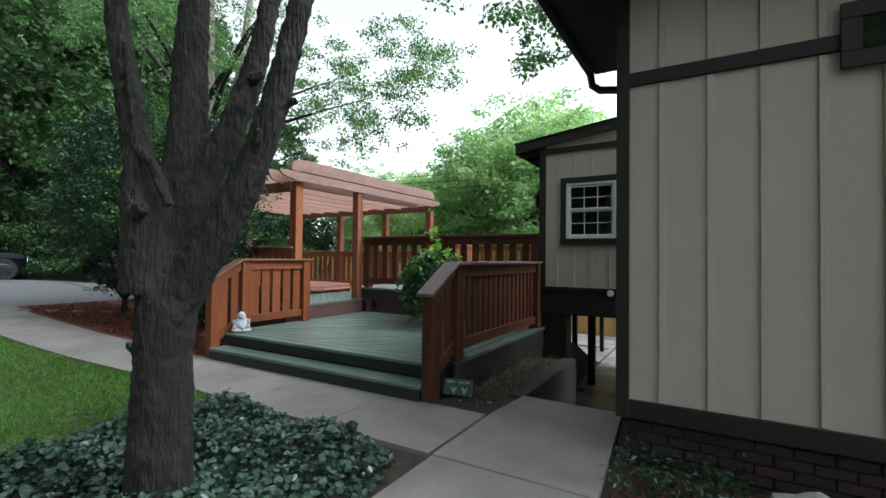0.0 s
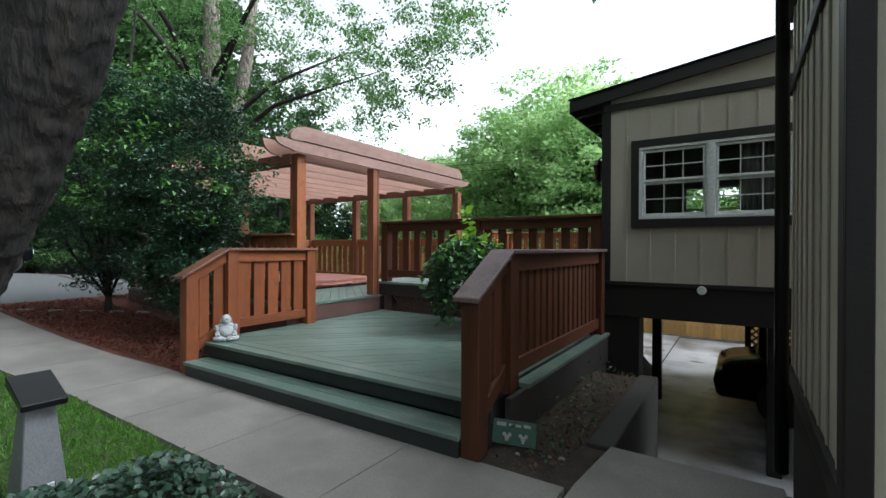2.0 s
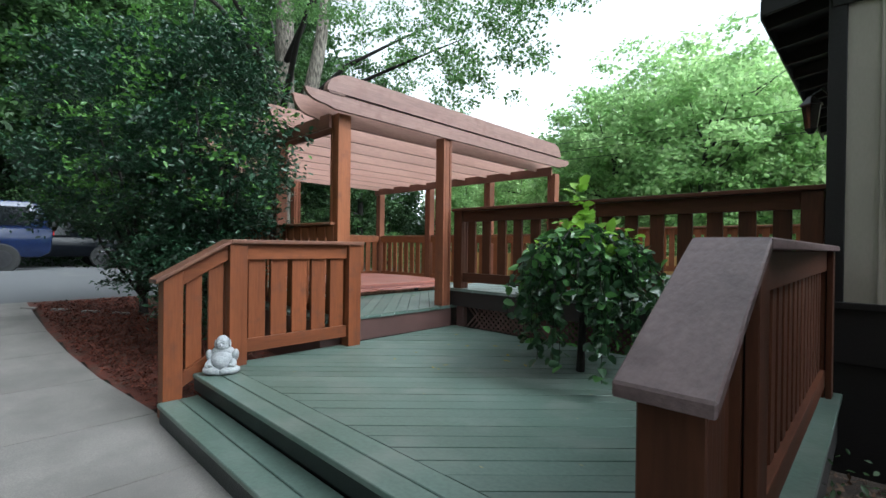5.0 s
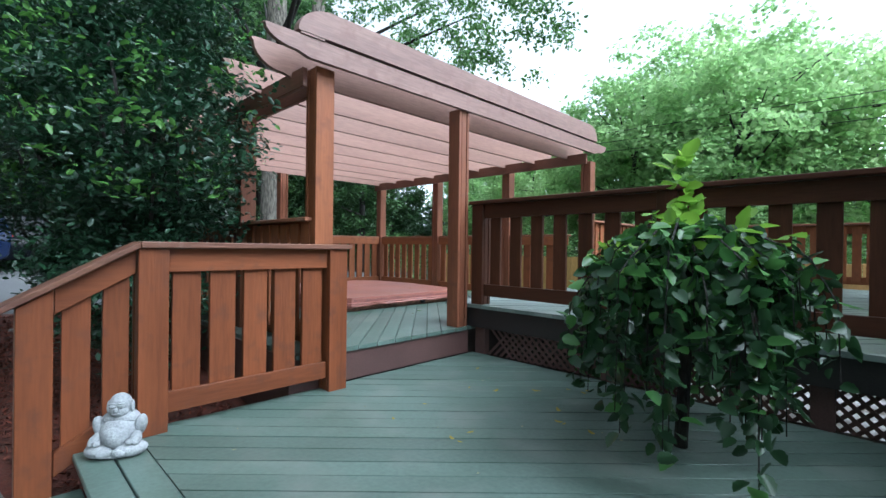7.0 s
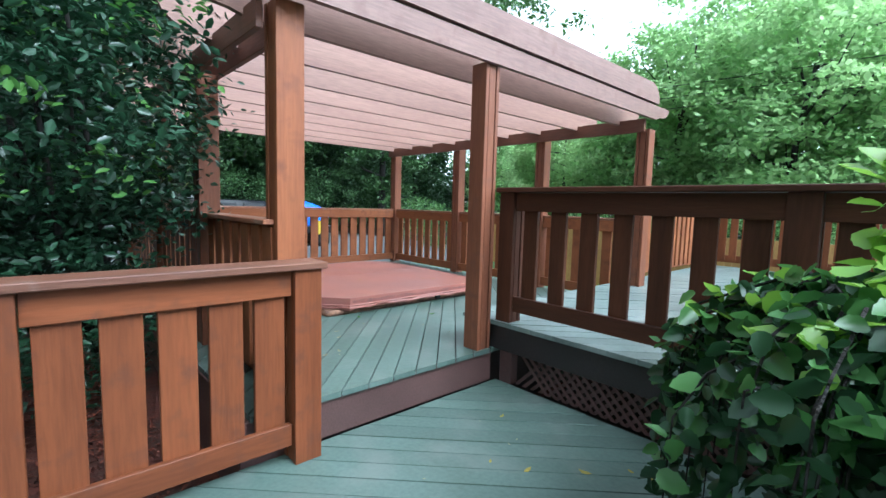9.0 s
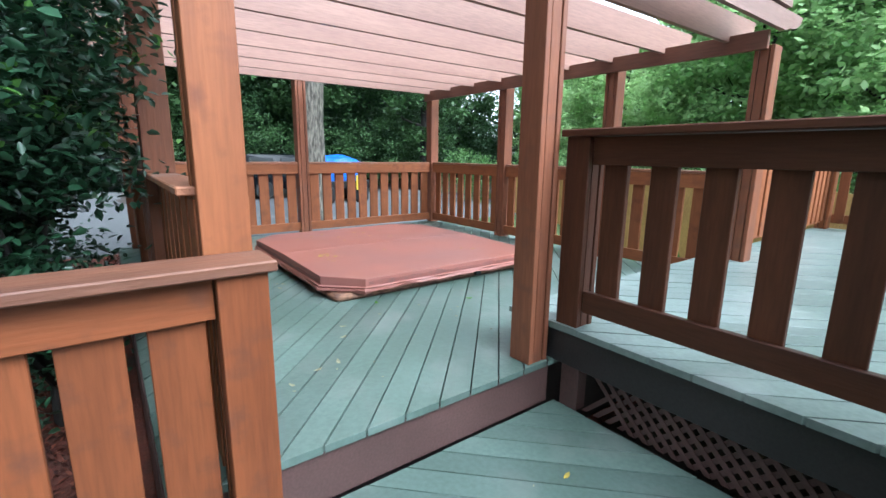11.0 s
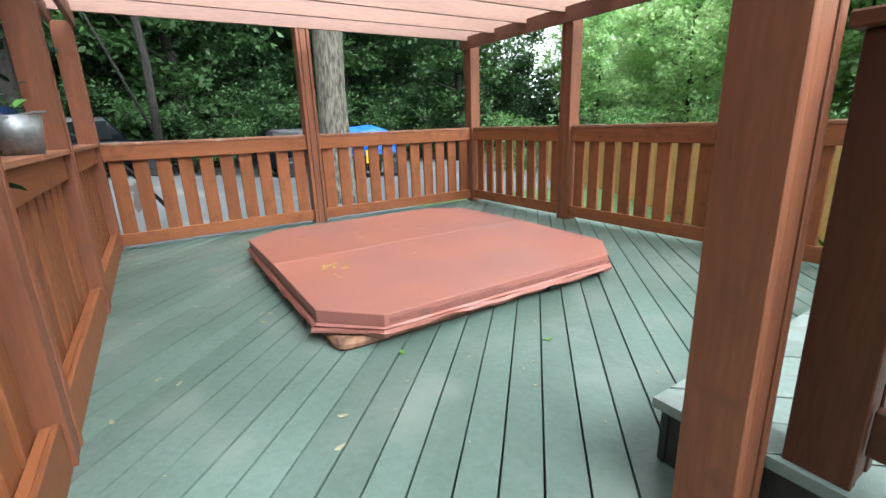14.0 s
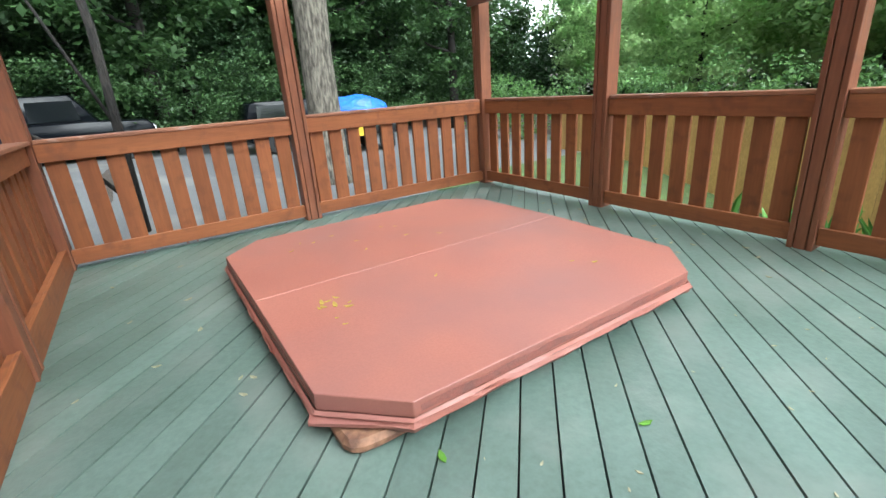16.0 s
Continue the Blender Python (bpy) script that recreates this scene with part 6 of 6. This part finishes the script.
sg = thing("garden_sign", (0.20, 5.02, GZ + 0.02), "small dark green garden sign with pale lettering leaning in the bed", "sign")
sg.rotation_euler = (radians(-18), 0, radians(12))
box("sign_board", SIGN, sg, -0.16, 0.16, -0.01, 0.01, 0, 0.17, 0.003)
for i, (x, w, z, h) in enumerate(((-0.13, 0.07, 0.125, 0.025), (-0.04, 0.09, 0.128, 0.018), (0.07, 0.05, 0.13, 0.02))):
    box("lettering_bar", PEBBLE, sg, x, x + w, -0.014, -0.0105, z, z + h, 0)
for x in (-0.05, 0.07):
    for dx, dz, a in ((0, 0.05, 0.02), (0.02, 0.07, 0.015), (-0.02, 0.07, 0.015), (0, 0.03, 0.012)):
        bm = bmesh.new()
        bmesh.ops.create_cone(bm, cap_ends=True, segments=6, radius1=a, radius2=a * 0.8, depth=0.004, matrix=Matrix.Translation((x + dx, -0.0125, dz)) @ Matrix.Rotation(math.pi / 2, 4, "X"))
        part("painted_paw", bm, PEBBLE, sg)


def rock(name, x, y, z, r, sq, label, mat=PEBBLE, seed=0, category="stone", group=""):
    bm = bmesh.new()
    bmesh.ops.create_icosphere(bm, subdivisions=3, radius=1)
    for v in bm.verts:
        k = 1 + 0.35 * noise.noise(v.co * 1.3 + Vector((seed * 3.1, 0, 0))) + 0.08 * noise.noise(v.co * 5)
        v.co = Vector((v.co.x * r * sq[0] * k, v.co.y * r * sq[1] * k, max(v.co.z, -0.6) * r * sq[2] * k))
    ob = part(name, bm, mat)
    ob.location = (x, y, z)
    return tagged(ob, label, category, group)


rock("border_stone", 3.02, 4.0, GZ + 0.06, 0.16, (1.2, 0.9, 0.8), "jagged pale quartz stone by the brick base", seed=1, group="stones by the wall")
rock("border_stone", 3.35, 4.1, GZ + 0.05, 0.13, (1.2, 0.9, 0.8), "jagged pale quartz stone by the brick base", seed=2, group="stones by the wall")
rock("border_stone", 2.72, 3.95, GZ + 0.02, 0.14, (1.6, 0.9, 0.35), "flat grey stone by the brick base", seed=3, group="stones by the wall")
rd = random.Random(12)
for i in range(16):
    rock("bed_pebble", rd.uniform(0.2, 0.58), rd.uniform(4.95, 6.9), GZ - 0.008, rd.uniform(0.010, 0.024), (1.2, 0.9, 0.7), "small grey pebble in the dark soil bed", mat=CONC, seed=20 + i, group="pebbles in the bed")
n = 900
P = np.stack([RNG.uniform(0.15, 0.61, n), RNG.uniform(4.8, 7.5, n), GZ - 0.012 + RNG.random(n) * 0.02], 1)
tagged(leaves("leaf_litter", P, 0.04, DEADLEAF, None, RNG, 2, 0, 0.5, shape=None), "brown dead leaves lying in the soil bed", "leaves", "", "stuff")
for i in range(8):
    f = i / 7
    x, y = -9.0 + 2.2 * f, 3.85 + 2.3 * f
    bm = bmesh.new()
    solid(bm, -0.11, 0.11, -0.05, 0.05, -0.02, 0.02)
    ob = part("edging_stone", bm, CONC, None, "", 0.008)
    ob.location = (x, y + 0.35, ground_z(x, y) + 0.02)
    ob.rotation_euler = (0, radians(3.9), radians(46 + 3 * (i % 3)))
    tagged(ob, "pale flat edging stone set in the red mulch", "stone", "edging stones")
pl = thing("path_light", (0.33, 3.22, GZ), "small black garden path light standing in the ivy", "lamp")
bm = bmesh.new()
tube(bm, [(0, 0, -0.05), (0, 0, 0.24)], [0.009, 0.009], 8)
part("stake", bm, BLACKM, pl)
bm = bmesh.new()
tube(bm, [(0, 0, 0.241), (0, 0, 0.29)], [0.026, 0.03], 12)
part("lens", bm, GLASS, pl, "clear ribbed lens")
bm = bmesh.new()
tube(bm, [(0, 0, 0.291), (0, 0, 0.305), (0, 0, 0.325)], [0.045, 0.042, 0.012], 14)
part("hood", bm, BLACKM, pl, "round black hood")
# feeder box by the walk
fb = thing("garden_box", (-1.70, 2.86, GZ), "small grey tapered garden box with dark sloping lid on the lawn", "box")
bm = bmesh.new()
for v in solid(bm, -0.22, 0.16, -0.16, 0.16, 0, 0.62):
    if v.co.z > 0.3:
        v.co.x = v.co.x * 0.45 - 0.05
        v.co.y *= 0.6
part("box_body", bm, make_mat("grey_paint", (0.2, 0.2, 0.215), 0.6, None, 5), fb, "", 0.008)
bm = bmesh.new()
prism(bm, [(-0.26, 0.70), (0.14, 0.60), (0.15, 0.64), (-0.26, 0.76)], "y", -0.15, 0.15)
part("lid", bm, BLACKM, fb, "", 0.005)
box("lid_bracket", BLACKM, fb, -0.1, -0.02, -0.05, 0.05, 0.6, 0.68, 0.003)
fb.scale = (0.68, 0.68, 0.95)
box("tag_plate", FARWHITE, fb, 0.165, 0.18, -0.05, 0.05, 0.06, 0.17, 0.004)


def litter(name, pts, size, mat, label, seed, height=0.004):
    rng = random.Random(seed)
    for i, (x, y, z) in enumerate(pts):
        s = size * rng.uniform(0.6, 1.3)
        a = rng.uniform(0, 6.28)
        bm = bmesh.new()
        pl = [(-1, 0, 0.15), (-0.4, -0.38, 0), (0.4, -0.3, 0.05), (1, 0, 0.2), (0.4, 0.34, 0.08), (-0.4, 0.36, 0)]
        f = [bm.verts.new((p[0] * s * math.cos(a) - p[1] * s * math.sin(a), p[0] * s * math.sin(a) + p[1] * s * math.cos(a), p[2] * s + 0.002)) for p in pl]
        g = [bm.verts.new(v.co - Vector((0, 0, 0.002))) for v in f]
        bm.faces.new(f)
        bm.faces.new(g[::-1])
        for j in range(6):
            bm.faces.new((f[j], g[j], g[(j + 1) % 6], f[(j + 1) % 6]))
        ob = part(name, bm, mat)
        ob.location = (x, y, z)
        tagged(ob, label, "leaf", "fallen leaves")


rd = random.Random(3)
litter("fallen_leaf", [(rd.uniform(-3.3, -1.9), rd.uniform(6.3, 7.9), 0.003) for _ in range(16)], 0.028, YLEAF, "small yellow leaf fallen on the lower deck", 1)
litter("fallen_leaf", [(rd.uniform(-8.5, -4.3), rd.choice((rd.uniform(6.5, 7.3), rd.uniform(9.8, 10.6))), UZ + 0.003) for _ in range(46)], 0.024, GREY_LEAF, "small pale dry leaf fallen on the upper deck", 2)
cz = UZ + 0.192
litter("fallen_leaf", [(-6.22 + rd.gauss(0, 0.05), 7.72 + rd.gauss(0, 0.05), cz - 0.003) for _ in range(8)], 0.026, YLEAF, "yellow leaf fallen on the hot tub cover", 3)
litter("fallen_leaf", [(rd.uniform(-7.5, -5.7), rd.uniform(7.7, 9.4), UZ + 0.186) for _ in range(18)], 0.018, YLEAF, "small yellow leaf fallen on the hot tub cover", 4)
litter("fallen_leaf", [(rd.uniform(-3.4, -0.3), rd.uniform(5.2, 7.9), 0.003) for _ in range(26)], 0.011, GREY_LEAF, "tiny pale fleck of dry leaf on the lower deck", 6)
litter("fallen_leaf", [(rd.uniform(-5.2, -4.0), rd.uniform(6.6, 10.4), UZ + 0.003) for _ in range(36)], 0.010, GREY_LEAF, "tiny pale fleck of dry leaf on the upper deck", 7)
litter("fallen_leaf", [(-5.22, 7.72, UZ + 0.003), (-4.9, 8.4, UZ + 0.003)], 0.045, L_GRASS, "fresh green leaf fallen beside the hot tub", 8)
litter("fallen_leaf", [(rd.uniform(0.9, 1.9), rd.uniform(2, 5.2), GZ + 0.034) for _ in range(8)], 0.015, GREY_LEAF, "pale dry leaf fallen on the concrete path", 5)

# brick courses of the near house base
row = 0
bmesh_brick = None
z = GZ - 0.05
while z < -0.03:
    x = NX + 0.0 + (0.1 if row % 2 else 0)
    while x < 4.6:
        if bmesh_brick is None:
            ob = box("brick", BRICK, near, -0.098, 0.098, -0.012, 0.03, -0.031, 0.031, 0.004)
            bmesh_brick = ob.data
        else:
            ob = new("brick", bmesh_brick)
            ob.parent = near
        ob.location = (x + 0.1 - 4.0, NY + 0.02 - 6.0, z + 0.031 - GZ)
        x += 0.205
    z += 0.073
    row += 1

# ---- fence ----
fen = thing("board_fence", (0, 16.6, -1.45), "honey-coloured wooden board fence behind the driveway", "fence")
x = -13.0
fm = None
k = 0
bmj = None
while x < 14:
    if fm is None:
        ob = box("board", FENCEW, fen, -0.07, 0.07, -0.01, 0.01, 0, 2.25, 0.003)
        fm = ob.data
    else:
        ob = new("board", fm)
        ob.parent = fen
    ob.location = (x, 0, 0.05 + 0.01 * ((k * 7) % 3))
    k += 1
    x += 0.145
for z in (0.4, 1.8):
    box("fence_rail", FENCEW, fen, -13, 14, 0.012, 0.05, z, z + 0.09, 0.003)

diagonal_boards("board", DX0, DX1 - 0.12, DY0 + 0.27, DY1 + 0.04, 0.0, radians(45), 0.142, DECK, low)
diagonal_boards("board", -8.80, -3.755, 6.15, 10.87, UZ, radians(136.5), 0.1395, DECK, upd, phase=-2.408)
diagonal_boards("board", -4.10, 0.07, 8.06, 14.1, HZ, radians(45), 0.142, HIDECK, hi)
